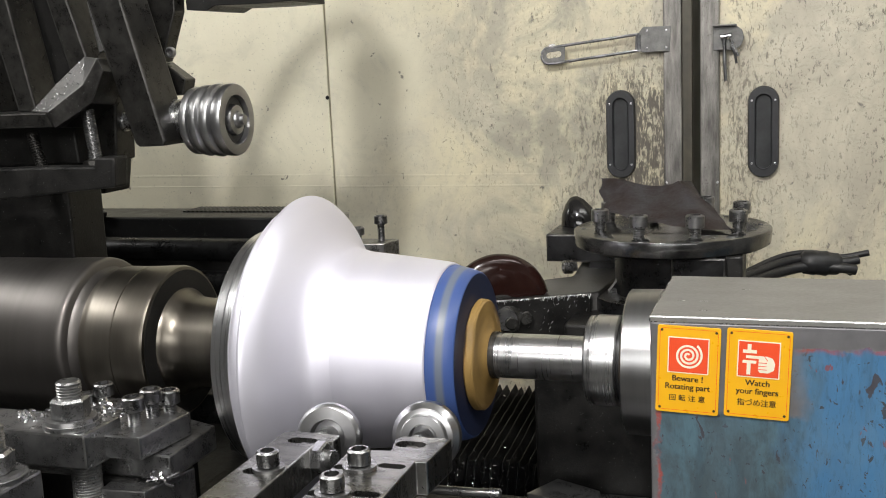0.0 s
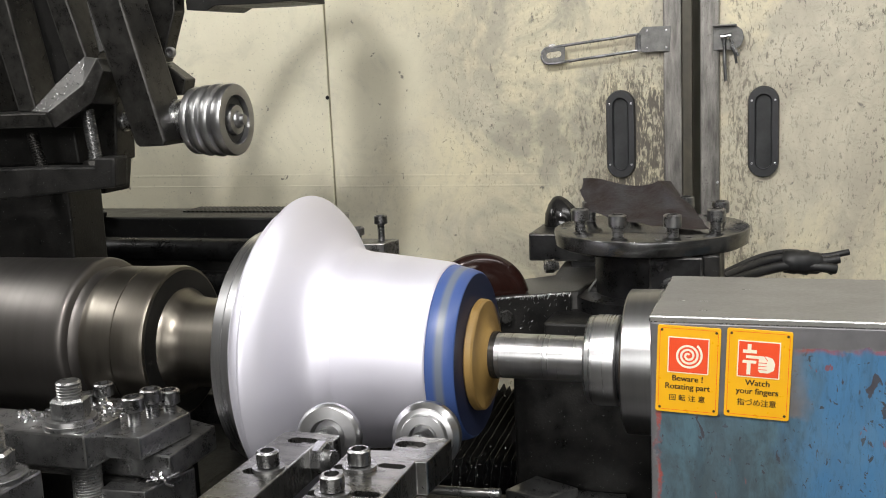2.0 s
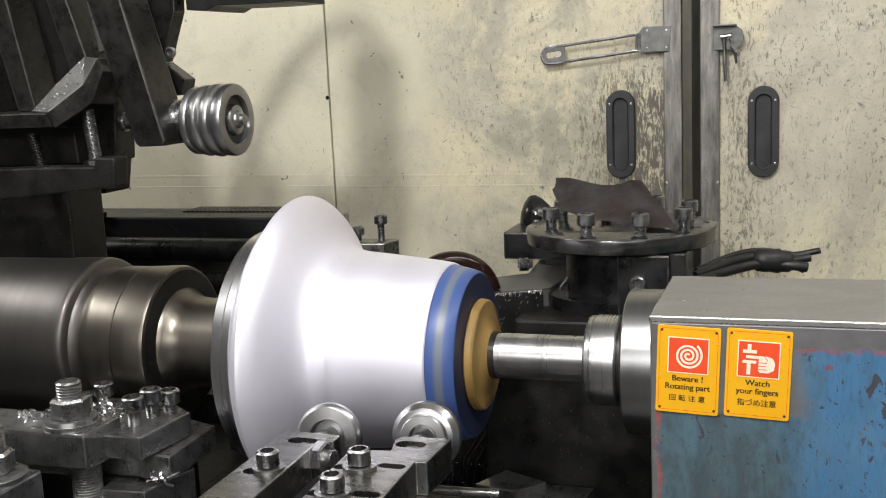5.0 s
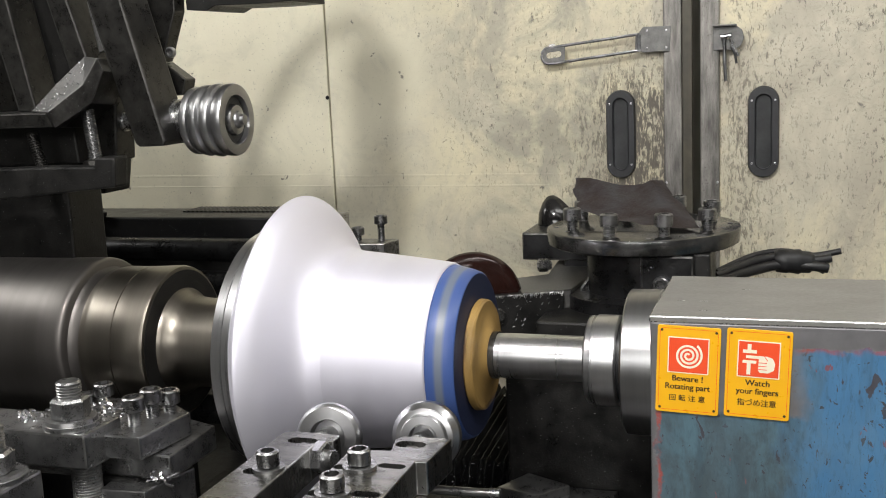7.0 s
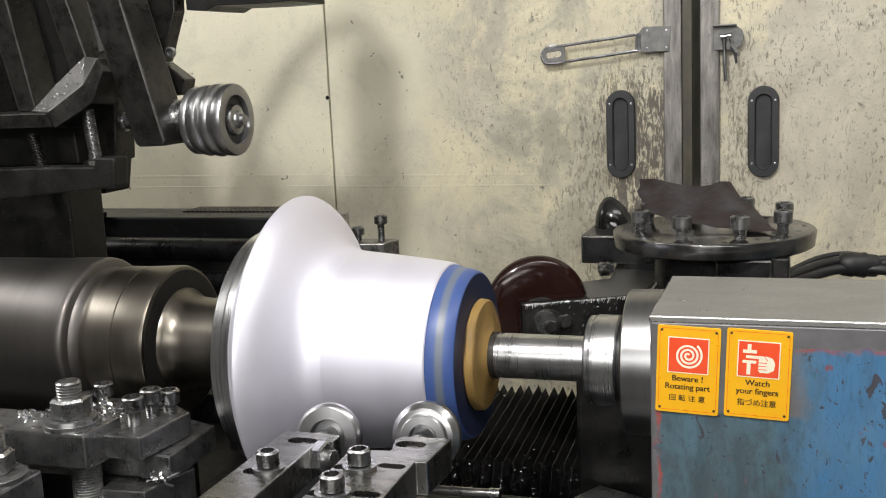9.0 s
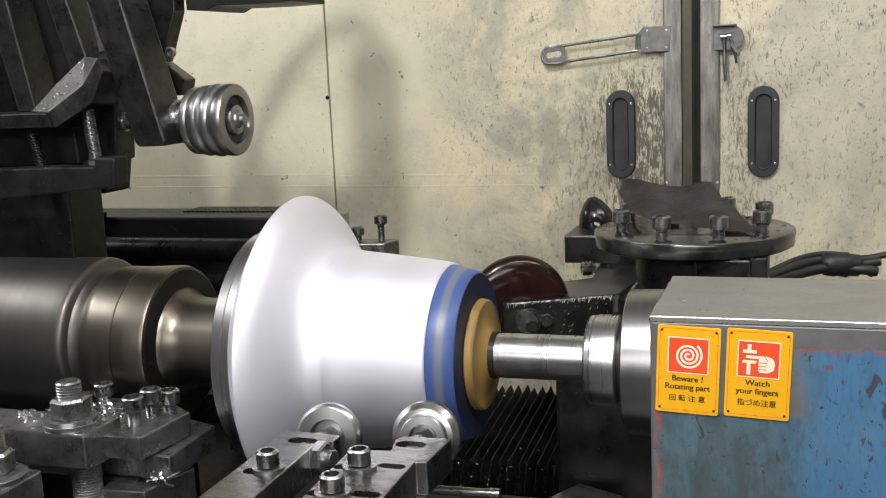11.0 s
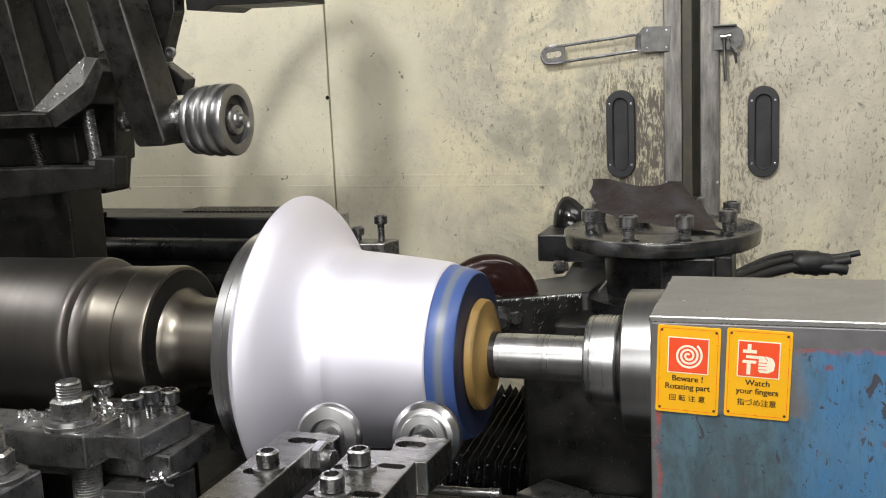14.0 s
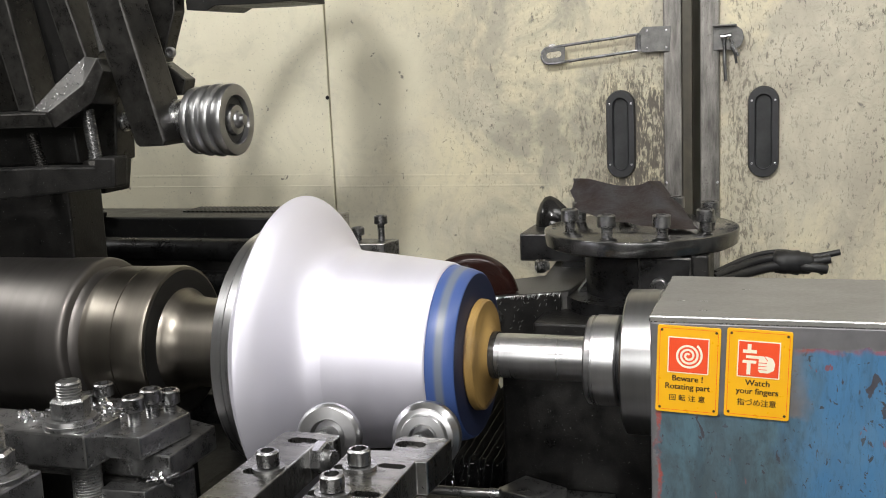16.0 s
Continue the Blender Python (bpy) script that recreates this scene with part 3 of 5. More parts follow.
keeper = thing("latch_keeper", "bent steel keeper plate with a hanging locking pin", "latch keeper", (-0.120, 0.738, 1.395))
part("plate", prism([(-0.024, 0.019), (0.012, 0.018), (0.022, 0.010), (0.0255, -0.004), (0.020, -0.016), (0.010, -0.022), (-0.024, -0.022)], -0.0035, 0.0, 0.001), "zinc", keeper)
part("flange", box(-0.024, 0.014, -0.014, 0.0, 0.0165, 0.0195, 0.001), "zinc", keeper)
part("pin_head", tube([(-0.012, -0.010, -0.001), (0.006, -0.010, 0.001)], 0.0042), "steel", keeper)
part("locking_pin", tube([(-0.006, -0.008, 0.0), (-0.005, -0.008, -0.04), (-0.0035, -0.007, -0.072)], 0.0028), "wire", keeper)
part("locking_pin", tube([(0.004, -0.010, 0.0), (0.010, -0.009, -0.018), (0.016, -0.008, -0.032)], 0.0028), "steel", keeper)
part("locking_pin", tube([(0.006, -0.012, -0.016), (0.011, -0.012, -0.028), (0.014, -0.011, -0.044)], 0.0020), "wire", keeper)

# light fittings, over and before the machine, unseen and added to carry the lights
for nm, c, tgt, sx, sy, power, lab in LAMPS:
    fit_ob = thing(nm, lab, "lamp", (0, 0, 0), "fluorescent fittings")
    fit_ob.matrix_world = look(c, tgt)
    part("housing", box(-sx / 2 - 0.03, sx / 2 + 0.03, -sy / 2 - 0.03, sy / 2 + 0.03, 0.004, 0.06, 0.005), "plaster", fit_ob)
    inv = look(c, tgt).inverted()
    for x in (-sx / 3, sx / 3):
        p = look(c, tgt) @ Vector((x, 0, 0.055))
        part("suspension_wire", tube([inv @ p, inv @ Vector((p.x, p.y, 3.21))], 0.003, 6), "wire", fit_ob)
lamp = thing("shadow_lamp", "unseen black bay lamp added to cast the arched shadow", "lamp", (0, 0, 0))
lm = look(SHADOW_LAMP_AT, SHADOW_LAMP_AIM)
part("shade", lathe([(-0.015, 0.085), (0.006, 0.085), (0.055, 0.065), (0.090, 0.020), (0.090, 0.014), (0.053, 0.060), (0.050, 0.0)], 40, lm @ pose(0, 0, 0, 0, -90, 0)), "black", lamp, "", 40)
top = lm @ Vector((0, 0, 0.088))
part("hanger_rod", tube([top, top + Vector((0, -0.03, 0.03)), (top.x, top.y - 0.03, 3.21)], 0.008), "black", lamp, "", 60)

# ---- machine bed ----
bed = thing("machine_bed", "dark cast iron lathe bed streaked with oil", "machine", (0, 0, 0))
part("casting", box(-1.8, 0.62, -0.42, 0.60, 0.0, 0.74, 0.01), "dirty", bed)
part("front_way", box(-1.6, 0.5, -0.16, -0.10, 0.74, 0.80, 0.004), "black", bed)
part("rear_way", box(-1.6, 0.5, 0.53, 0.58, 0.74, 0.80, 0.004), "black", bed)
part("apron", box(-1.3, -0.52, -0.40, -0.12, 0.74, 0.90, 0.006), "dirty", bed)

headstock = thing("headstock", "dark cast iron headstock that carries the spindle", "machine", (0, 0, 0))
part("casting", box(-1.78, -1.30, -0.20, 0.22, 0.741, 1.24, 0.012), "dirty", headstock)

# ---- rear slide behind the work ----
rear = thing("rear_slide", "long black slide with ribbed cover behind the work", "slide", (0, 0, 0))
part("beam", box(-1.7, -0.80, 0.40, 0.52, 0.98, 1.075, 0.004), "dirty", rear)
rib = part("cover_rib", box(-0.0028, 0.0028, 0.50, 0.56, 1.125, 1.1395, 0.0008), "rubber", rear)
rib.location.x = -1.02
for i in range(1, 26):
    o = new("cover_rib", rib.data)
    o.parent, o.location = rear, (-1.02 + i * 0.0085, 0, 0)
part("cover", box(-1.56, -0.805, 0.445, 0.555, 1.07, 1.137, 0.004), "rubber", rear)
part("guide_tube", lathe([(-1.7, 0), (-1.7, 0.02), (-0.80, 0.02), (-0.80, 0)], 32, Matrix.Translation((0, 0.41, 1.088))), "black", rear, "", 40)
part("guide_tube", lathe([(-1.7, 0), (-1.7, 0.022), (-0.80, 0.022), (-0.80, 0)], 32, Matrix.Translation((0, 0.39, 1.035))), "black", rear, "", 40)
part("leg", box(-1.60, -1.50, 0.42, 0.50, 0.73, 0.985, 0.004), "dirty", rear)
part("leg", box(-0.92, -0.82, 0.42, 0.50, 0.73, 0.985, 0.004), "dirty", rear)
part("end_plate", box(-1.225, -1.16, 0.42, 0.46, 1.116, 1.137, 0.001), "grey", rear)
part("knob", lathe([(0, 0.009), (0.004, 0.012), (0.010, 0.012), (0.013, 0.006), (0.016, 0.008), (0.019, 0)], 16, along((-1.149, 0.44, 1.136), UP)), "black", rear, "", 40)
rear_block = thing("clamp_block", "dark steel clamp block with two tall socket screws", "clamp", (0, 0, 0))
part("block", plate([(-0.70, 0.36), (-0.600, 0.375), (-0.592, 0.42), (-0.70, 0.42)], 1.04, 1.108, 0.002), "dull", rear_block)
part("upright", box(-0.706, -0.686, 0.42, 0.45, 1.04, 1.146, 0.003), "dull", rear_block)
cap_screw(rear_block, (-0.652, 0.40, 1.107), UP, 0.0105, 0.012, 0.006, 0.010)
cap_screw(rear_block, (-0.617, 0.41, 1.107), UP, 0.0105, 0.013, 0.006, 0.026)
cap_screw(rear_block, (-0.690, 0.42, 1.125), (0.3, -1, 0.1), 0.009, 0.012, 0.006, 0.004)
part("pedestal", box(-0.70, -0.58, 0.40, 0.45, 0.75, 1.045, 0.003), "dirty", rear_block)

# ---- spindle, work and tail centre, all turning about one axis ----
AXIS = (0, 0, 1.05)
spindle = thing("spindle", "brown-tinged turned steel spindle nose of the lathe", "spindle", AXIS)
part("barrel", lathe([(-1.6, 0), (-1.6, 0.097), (-0.878, 0.0995), (-0.872, 0.1005), (-0.832, 0.1015), (-0.8265, 0.1010), (-0.8235, 0.0995), (-0.8220, 0.0970), (-0.8205, 0.0900), (-0.816, 0.0872), (-0.806, 0.0872), (-0.806, 0)], 96), "chuck", spindle, "", 35)
part("collar", lathe([(-0.808, 0), (-0.808, 0.0874), (-0.803, 0.0882), (-0.799, 0.0902), (-0.795, 0.0908), (-0.762, 0.0912), (-0.7615, 0.0902), (-0.7605, 0.0902), (-0.760, 0.0914), (-0.722, 0.0930), (-0.718, 0.0915), (-0.717, 0.088), (-0.717, 0)], 96), "nose", spindle, "", 35)
part("hub", lathe([(-0.719, 0), (-0.719, 0.066), (-0.7150, 0.0655), (-0.7110, 0.0625), (-0.7060, 0.0585), (-0.6980, 0.0558), (-0.69, 0.0545), (-0.64, 0.0525), (-0.638, 0.049), (-0.60, 0.049), (-0.60, 0)], 96), "nose", spindle, "", 35)
part("end_face", lathe([(-0.7172, 0.0640), (-0.7172, 0.0875), (-0.7162, 0.0878), (-0.7158, 0.0640)], 96), "dirty", spindle, "oily black end face", 35)
back = thing("backing_plate", "bright turned steel backing plate behind the spun bell", "plate", AXIS)
part("rim", lathe([(-0.602, 0.048), (-0.602, 0.1350), (-0.601, 0.1364), (-0.590, 0.1370), (-0.5895, 0.1355), (-0.5885, 0.1355), (-0.588, 0.1385), (-0.579, 0.1395), (-0.577, 0.138), (-0.577, 0.048)], 128, None, None, True), "ring", back, "", 35)
part("former", lathe([(-0.577, 0.048), (-0.577, 0.118), (-0.535, 0.108), (-0.40, 0.094), (-0.373, 0.092), (-0.373, 0)], 96), "nose", back, "", 35)

bell = thing("spun_bell", "silvery spun aluminium bell with a flaring skirt", "workpiece", AXIS)


def shell(outer, thick):
    """Closed profile of a thin shell from its outer (x, r) points."""
    inner = [(x - thick * 0.55, r - thick * 0.85) for x, r in outer]
    return outer + inner[::-1]


def smooth_profile(pts, n=6):
    out = []
    for i in range(len(pts) - 1):
        p = [Vector((*pts[max(min(i + k, len(pts) - 1), 0)], 0)) for k in (-1, 0, 1, 2)]
        for s in range(n):
            t = s / n
            q = 0.5 * (2 * p[1] + (p[2] - p[0]) * t + (2 * p[0] - 5 * p[1] + 4 * p[2] - p[3]) * t * t + (3 * p[1] - p[0] - 3 * p[2] + p[3]) * t ** 3)
            out.append((q.x, q.y))
    return out + [pts[-1]]


part("trunk", lathe(shell(smooth_profile([(-0.515, 0.1165), (-0.485, 0.1142), (-0.443, 0.1102), (-0.400, 0.1055), (-0.376, 0.1025), (-0.371, 0.1000)]), 0.003), 128, None, None, True), "alu", bell, "", 50)
skirt = part("skirt", lathe(shell(smooth_profile([(-0.5560, 0.1690), (-0.5588, 0.1738), (-0.5575, 0.1766), (-0.5545, 0.1772), (-0.5485, 0.1732), (-0.5396, 0.1645), (-0.5300, 0.1505), (-0.5210, 0.1365), (-0.5130, 0.1262), (-0.5040, 0.1187), (-0.494, 0.1156), (-0.483, 0.1132)]), 0.003), 128, None, None, True), "alu", bell, "", 50)
lip = part("lip", lathe(shell(smooth_profile([(-0.5765, 0.1380), (-0.5720, 0.1500), (-0.5650, 0.1610), (-0.5575, 0.1680), (-0.5480, 0.1690), (-0.5400, 0.1610)]), 0.002), 128, None, None, True), "alu", bell, "", 50)

follower = thing("follower_block", "blue and grey streaked pressure block against the bell", "follower", AXIS)
part("block", lathe([(-0.373, 0), (-0.373, 0.0985), (-0.370, 0.0995), (-0.352, 0.0955), (-0.3435, 0.0925), (-0.342, 0.0905), (-0.342, 0.06)], 128), "bluering", follower, "", 35)
part("hub_ring", lathe([(-0.3320, 0.0245), (-0.3225, 0.0262), (-0.3185, 0.0262), (-0.3180, 0.0245)], 48), "greasy", follower, "dark ring round the shaft", 40)
part("face", lathe([(-0.3415, 0.0900), (-0.3412, 0.0600), (-0.3412, 0)], 96), "darkface", follower, "dark blue end face")
b = lathe([(-0.3412, 0), (-0.3412, 0.0605), (-0.3395, 0.0622), (-0.3330, 0.0615), (-0.3312, 0.0595), (-0.3305, 0.045), (-0.328, 0.032), (-0.3245, 0.027), (-0.3245, 0)], 72)
for v in b.verts:
    a = math.atan2(v.co.z, v.co.y)
    r = math.hypot(v.co.y, v.co.z)
    for at, wide, cut in ((0.6, 0.16, 0.84), (2.7, 0.22, 0.90), (4.4, 0.12, 0.93)):
        if r > 0.05 and abs((a - at + math.pi) % (2 * math.pi) - math.pi) < wide:
            v.co.y *= cut
            v.co.z *= cut
part("pad", b, "yellow", follower, "tan pressure pad with a notch", 35)

centre = thing("tail_centre", "bright turned steel live centre between tailstock and work", "live centre", AXIS)
part("shaft", lathe([(-0.326, 0), (-0.326, 0.0245), (-0.3135, 0.0245), (-0.313, 0.0240), (-0.312, 0.0240), (-0.3115, 0.0248), (-0.215, 0.0248), (-0.215, 0)], 72), "ring", centre, "", 35)
part("flange", lathe([(-0.2165, 0), (-0.2165, 0.0445), (-0.2145, 0.0475), (-0.2095, 0.0480), (-0.2088, 0.0470), (-0.2072, 0.0470), (-0.2065, 0.0488), (-0.184, 0.0488), (-0.182, 0.047), (-0.182, 0)], 72), "ring", centre, "", 35)

# ---- tailstock ----
tail = thing("tailstock", "blue painted steel tailstock box with worn bare edges", "tailstock", (0, 0, 0))
part("body", box(-0.139, 0.60, -0.096, 0.096, 0.78, 1.118, 0.002), "blue", tail, "worn blue paint over red primer")
part("cover", box(-0.1395, 0.605, -0.0965, 0.0965, 1.117, 1.124, 0.0015), "cover", tail, "ground bare steel top")
part("quill_collar", lathe([(-0.1735, 0), (-0.1735, 0.0745), (-0.1715, 0.0768), (-0.139, 0.0775), (-0.139, 0)], 96, Matrix.Translation(AXIS)), "collar", tail, "bright steel quill collar", 35)
# Black ring stands in for the shade in the gap behind the flange.
part("seal", lathe([(-0.183, 0.02), (-0.183, 0.0440), (-0.1736, 0.0450), (-0.1736, 0.02)], 64, Matrix.Translation(AXIS)), "cable", tail, "black ring as shade in the gap before the collar")
part("foot", box(-0.12, 0.60, -0.13, 0.13, 0.74, 0.782, 0.003), "black", tail)
for x, y in ((-0.120, -0.03), (-0.098, -0.03), (-0.06, 0.03), (-0.095, -0.07)):
    part("scratch", box(x, x + 0.008, y, y + 0.0012, 1.1238, 1.1243, 0), "steel", tail)


def text_mesh(body, size, mat, parent, x, z, y, squash=1.0):
    """Lettering in the built-in font, thickened sideways."""
    cu = bpy.data.curves.new("text", "FONT")
    cu.body, cu.size, cu.align_x, cu.extrude = body, size, "CENTER", 0.0001
    tmp = new("text", cu)
    bpy.context.view_layer.update()
    me = bpy.data.meshes.new_from_object(tmp.evaluated_get(bpy.context.evaluated_depsgraph_get()))
    bpy.data.objects.remove(tmp)
    b = bmesh.new()
    bold = (-0.00019, 0.0, 0.00019) if ord(body[0]) < 256 else (-0.00007, 0.00007)
    for k, dx in enumerate(bold):
        me.transform(Matrix.Translation((dx - (bold[k - 1] if k else 0), 0, 0.00004)))
        b.from_mesh(me)
    ob = part("lettering", b, mat, parent)
    ob.matrix_basis = Matrix.Translation((x, y, z)) @ pose(0, 0, 0, 90, 0, 0) @ Matrix.Diagonal((squash, 1, 1, 1))
    return ob


def rounded(w, h, r, n=5):
    pts = []
    for cx, cz, a0 in ((w / 2 - r, h / 2 - r, 0), (-w / 2 + r, h / 2 - r, 90), (-w / 2 + r, -h / 2 + r, 180), (w / 2 - r, -h / 2 + r, 270)):
        for k in range(n + 1):
            a = radians(a0 + 90 * k / n)
            pts.append((cx + r * math.cos(a), cz + r * math.sin(a)))
    return pts


def frame_line(w, h, r, t, y, mat, parent, name="border"):
    b = bmesh.new()
    o, i = [[b.verts.new((x, y, z)) for x, z in rounded(ww, hh, rr)] for ww, hh, rr in ((w, h, r), (w - 2 * t, h - 2 * t, max(r - t, 0.0003)))]
    for k in range(len(o)):
        j = (k + 1) % len(o)
        b.faces.new((o[k], o[j], i[j], i[k]))
    return part(name, b, mat, parent)


def warning_sign(x, z, lean, words, label):
    s = thing("warning_sign", label, "sign", (x, -0.0965, z), "yellow warning signs")
    s.rotation_euler = (0, radians(lean), 0)
    part("plate", prism(rounded(0.0592, 0.0862, 0.0022), -0.0014, 0.0, 0.0003), "yellow_label", s)
    frame_line(0.0545, 0.0812, 0.004, 0.0004, -0.00155, "red_label", s)
    part("panel", prism(rounded(0.0385, 0.0355, 0.0002, 1), -0.0017, -0.0013, 0), "white_label", s).location = (0, 0, 0.0145)
    part("panel", prism(rounded(0.0365, 0.0335, 0.0002, 1), -0.0019, -0.0013, 0), "red_label", s).location = (0, 0, 0.0145)
    for sx in (-1, 1):
        for sz in (-1, 1):
            part("corner_rivet", lathe([(0, 0.0013), (0.0004, 0.0013), (0.0005, 0)], 12, along((sx * 0.0255, -0.0014, sz * 0.0385), (0, -1, 0))), "ink", s)
    zz = (-0.0112, -0.0194, -0.0305)
    for (w, size, sq), dz in zip(words, zz):
        text_mesh(w, size, "ink", s, 0, dz, -0.0016, sq)
    return s


s1 = warning_sign(-0.1030, 1.0715, 2.3, (("Beware !", 0.0082, 1.0), ("Rotating part", 0.0082, 0.97), ("\u56de \u8ee2 \u6ce8 \u610f", 0.0068, 1.05)), "yellow enamel sign with red spiral warning of rotating parts")
b = bmesh.new()
prev = None
for k in range(121):
    a = k / 120 * 2 * math.pi * 3.05 + 0.6
    r = 0.0012 + 0.0118 * k / 120
    w = 0.00105
    pa = b.verts.new(((r - w) * math.cos(a), -0.00205, 0.0145 + (r - w) * math.sin(a)))
    pb = b.verts.new(((r + w) * math.cos(a), -0.00205, 0.0145 + (r + w) * math.sin(a)))
    if prev:
        b.faces.new((prev[0], prev[1], pb, pa))
    prev = (pa, pb)
part("spiral", b, "white_label", s1)
s2 = warning_sign(-0.0385, 1.0705, 2.4, (("Watch", 0.0082, 1.0), ("your fingers", 0.0082, 0.98), ("\u6307\u3065\u3081\u6ce8\u610f", 0.0072, 1.0)), "yellow enamel sign with red pictogram warning of pinch points")
for pts in ([(-0.0105, 0.0145), (-0.0070, 0.0145), (-0.0070, 0.0090), (-0.0020, 0.0090), (-0.0020, 0.0058), (-0.0145, 0.0058), (-0.0145, 0.0090), (-0.0105, 0.0090)],
            [(-0.0145, -0.0012), (-0.0020, -0.0012), (-0.0020, -0.0040), (-0.0070, -0.0040), (-0.0070, -0.0150), (-0.0105, -0.0150), (-0.0105, -0.0040), (-0.0145, -0.0040)],
            [(-0.0115, 0.0036), (0.0075, 0.0036), (0.0125, 0.0020), (0.0150, -0.0030), (0.0140, -0.0095), (0.0090, -0.0125), (0.0015, -0.0125), (0.0000, -0.0105), (0.0000, 0.0008), (-0.0115, 0.0008)]):
    o = part("pictogram", prism(pts, -0.0021, -0.0015, 0), "white_label", s2)
    o.location = (0, 0, 0.0145)
for z in (-0.0025, -0.0058, -0.0090):
    o = part("pictogram_line", prism([(0.0, z), (0.0075, z), (0.0075, z - 0.0006), (0.0, z - 0.0006)], -0.0024, -0.0016, 0), "red_label", s2)
    o.location = (0, 0, 0.0145)
o = part("pictogram_line", prism([(0.0048, 0.0036), (0.0055, 0.0036), (0.0085, -0.0005), (0.0078, -0.0008)], -0.0024, -0.0016, 0), "red_label", s2)
o.location = (0, 0, 0.0145)

# ---- cross carriage with turret, arm and forming roller ----
carriage = thing("turret_carriage", "black oily cross carriage with a round turret plate", "carriage", (0, 0, 0))
part("base", box(-0.262, 0.22, 0.14, 0.60, 0.800, 0.985, 0.004), "dirty", carriage)
part("upper_slide", box(-0.235, 0.00, 0.20, 0.58, 0.983, 1.035, 0.004), "dirty", carriage)
part("column", lathe([(0.0, 0), (0.0, 0.105), (0.02, 0.105), (0.022, 0.076), (0.086, 0.076), (0.086, 0)], 64, along((-0.113, 0.33, 1.033), UP)), "black", carriage, "", 35)
turret = part("turret_plate", lathe([(-0.0235, 0), (-0.0235, 0.122), (-0.020, 0.1285), (-0.003, 0.1305), (-0.001, 0.1295), (0.0, 0.1275), (0.0, 0)], 96, along((-0.113, 0.33, 1.142), UP)), "turret", carriage, "round dark steel turret plate", 35)
for k in range(8):
    a = radians((-157, -108, -66, -23, 23, 67, 112, 157)[k])
    cap_screw(carriage, (-0.113 + 0.097 * math.cos(a), 0.33 + 0.097 * math.sin(a), 1.142), UP, 0.0118, 0.016, 0.0078, 0.013)
for k in range(16):
    a = radians(-146 + 22.5 * k)
    rr = 0.117 if k % 2 else 0.110
    part("tapped_hole", lathe([(0, 0.0032), (0.0004, 0.0032), (0.0004, 0)], 12, along((-0.113 + rr * math.cos(a), 0.33 + rr * math.sin(a), 1.142), UP)), "black", carriage)
part("way_scraper", plate([(-0.262, 0.085), (-0.205, 0.07), (-0.175, 0.11), (-0.235, 0.139)], 0.835, 0.850, 0.002), "dull", carriage)
part("way_scraper", plate([(-0.19, 0.06), (-0.13, 0.05), (-0.12, 0.139), (-0.19, 0.139)], 0.815, 0.835, 0.002), "dull", carriage)
part("column_block", box(-0.102, -0.035, 0.225, 0.30, 1.035, 1.119, 0.003), "black", carriage)
part("column_block", box(-0.060, -0.015, 0.235, 0.32, 1.045, 1.120, 0.003), "dirty", carriage)
for x, z in ((-0.075, 1.082),):
    cap_screw(carriage, (x, 0.226, z), (0, -1, 0), 0.011, 0.010, 0.007, 0.002)
# arm that carries the roller
AD, AN = Vector((0.8902, 0.4556, 0)), Vector((0.4556, -0.8902, 0))
A0 = Vector((-0.339, 0.206, 0))


def arm_point(s, back):
    """Plan point s along the arm's front face and so far behind it."""
    p = A0 + AD * s - AN * back
    return (p.x, p.y)


# Top light is put into the colour: lighter arm body, darker front cheek.
part("arm_body", plate([arm_point(0.086, 0.0065), arm_point(0.1425, 0.0065), (-0.2040, 0.2860), (-0.196, 0.400), (-0.186, 0.500), (-0.272, 0.530), (-0.2600, 0.3860), arm_point(0.030, 0.098), arm_point(0.030, 0.066), arm_point(0.086, 0.066)], 1.004, 1.060, 0.002), "arm", carriage, "roller arm with scraped edges, coloured lighter as if lit")
part("arm_cheek", plate([arm_point(-0.004, 0.004), arm_point(0.002, 0.0), arm_point(0.1425, 0.0), arm_point(0.1425, 0.006), arm_point(0.0855, 0.006), arm_point(0.0855, 0.018), arm_point(-0.004, 0.018)], 0.990, 1.0597, 0.0015), "dirty", carriage, "scraped front cheek of the arm, coloured darker as if shaded")
rough = random.Random(21)
b = bmesh.new()
for k in range(150):
    s0 = rough.uniform(0.0, 0.142)
    p = A0 + AD * s0 + AN * 0.0006
    q = p + AD * rough.uniform(-0.003, 0.001) + AN * rough.uniform(0.0002, 0.0010)
    drop = 0.0008 + 0.006 * rough.random() ** 3
    tube([(p.x, p.y, 1.0605 + rough.uniform(-0.0005, 0.0006)), (q.x, q.y, 1.0600 - drop)], rough.uniform(0.0002, 0.0006), 4, b)
for k in range(35):
    s0, z = rough.uniform(0.02, 0.14), 1.060 - 0.045 * rough.random() ** 1.3
    p = A0 + AD * s0 + AN * 0.0004
    q = p + AD * rough.uniform(-0.004, 0.002)
    tube([(p.x, p.y, z), (q.x, q.y, z - rough.uniform(0.001, 0.004))], rough.uniform(0.0002, 0.0004), 4, b)
part("scraped_edge", b, "worn", carriage, "bright burrs along the scraped edge")
part("gusset", prism([(-0.196, 1.058), (-0.150, 1.119), (-0.11, 1.119), (-0.11, 1.02), (-0.196, 1.02)], 0.300, 0.345, 0.003), "turret", carriage)
roll_at = (-0.3365, 0.253, 1.0455)
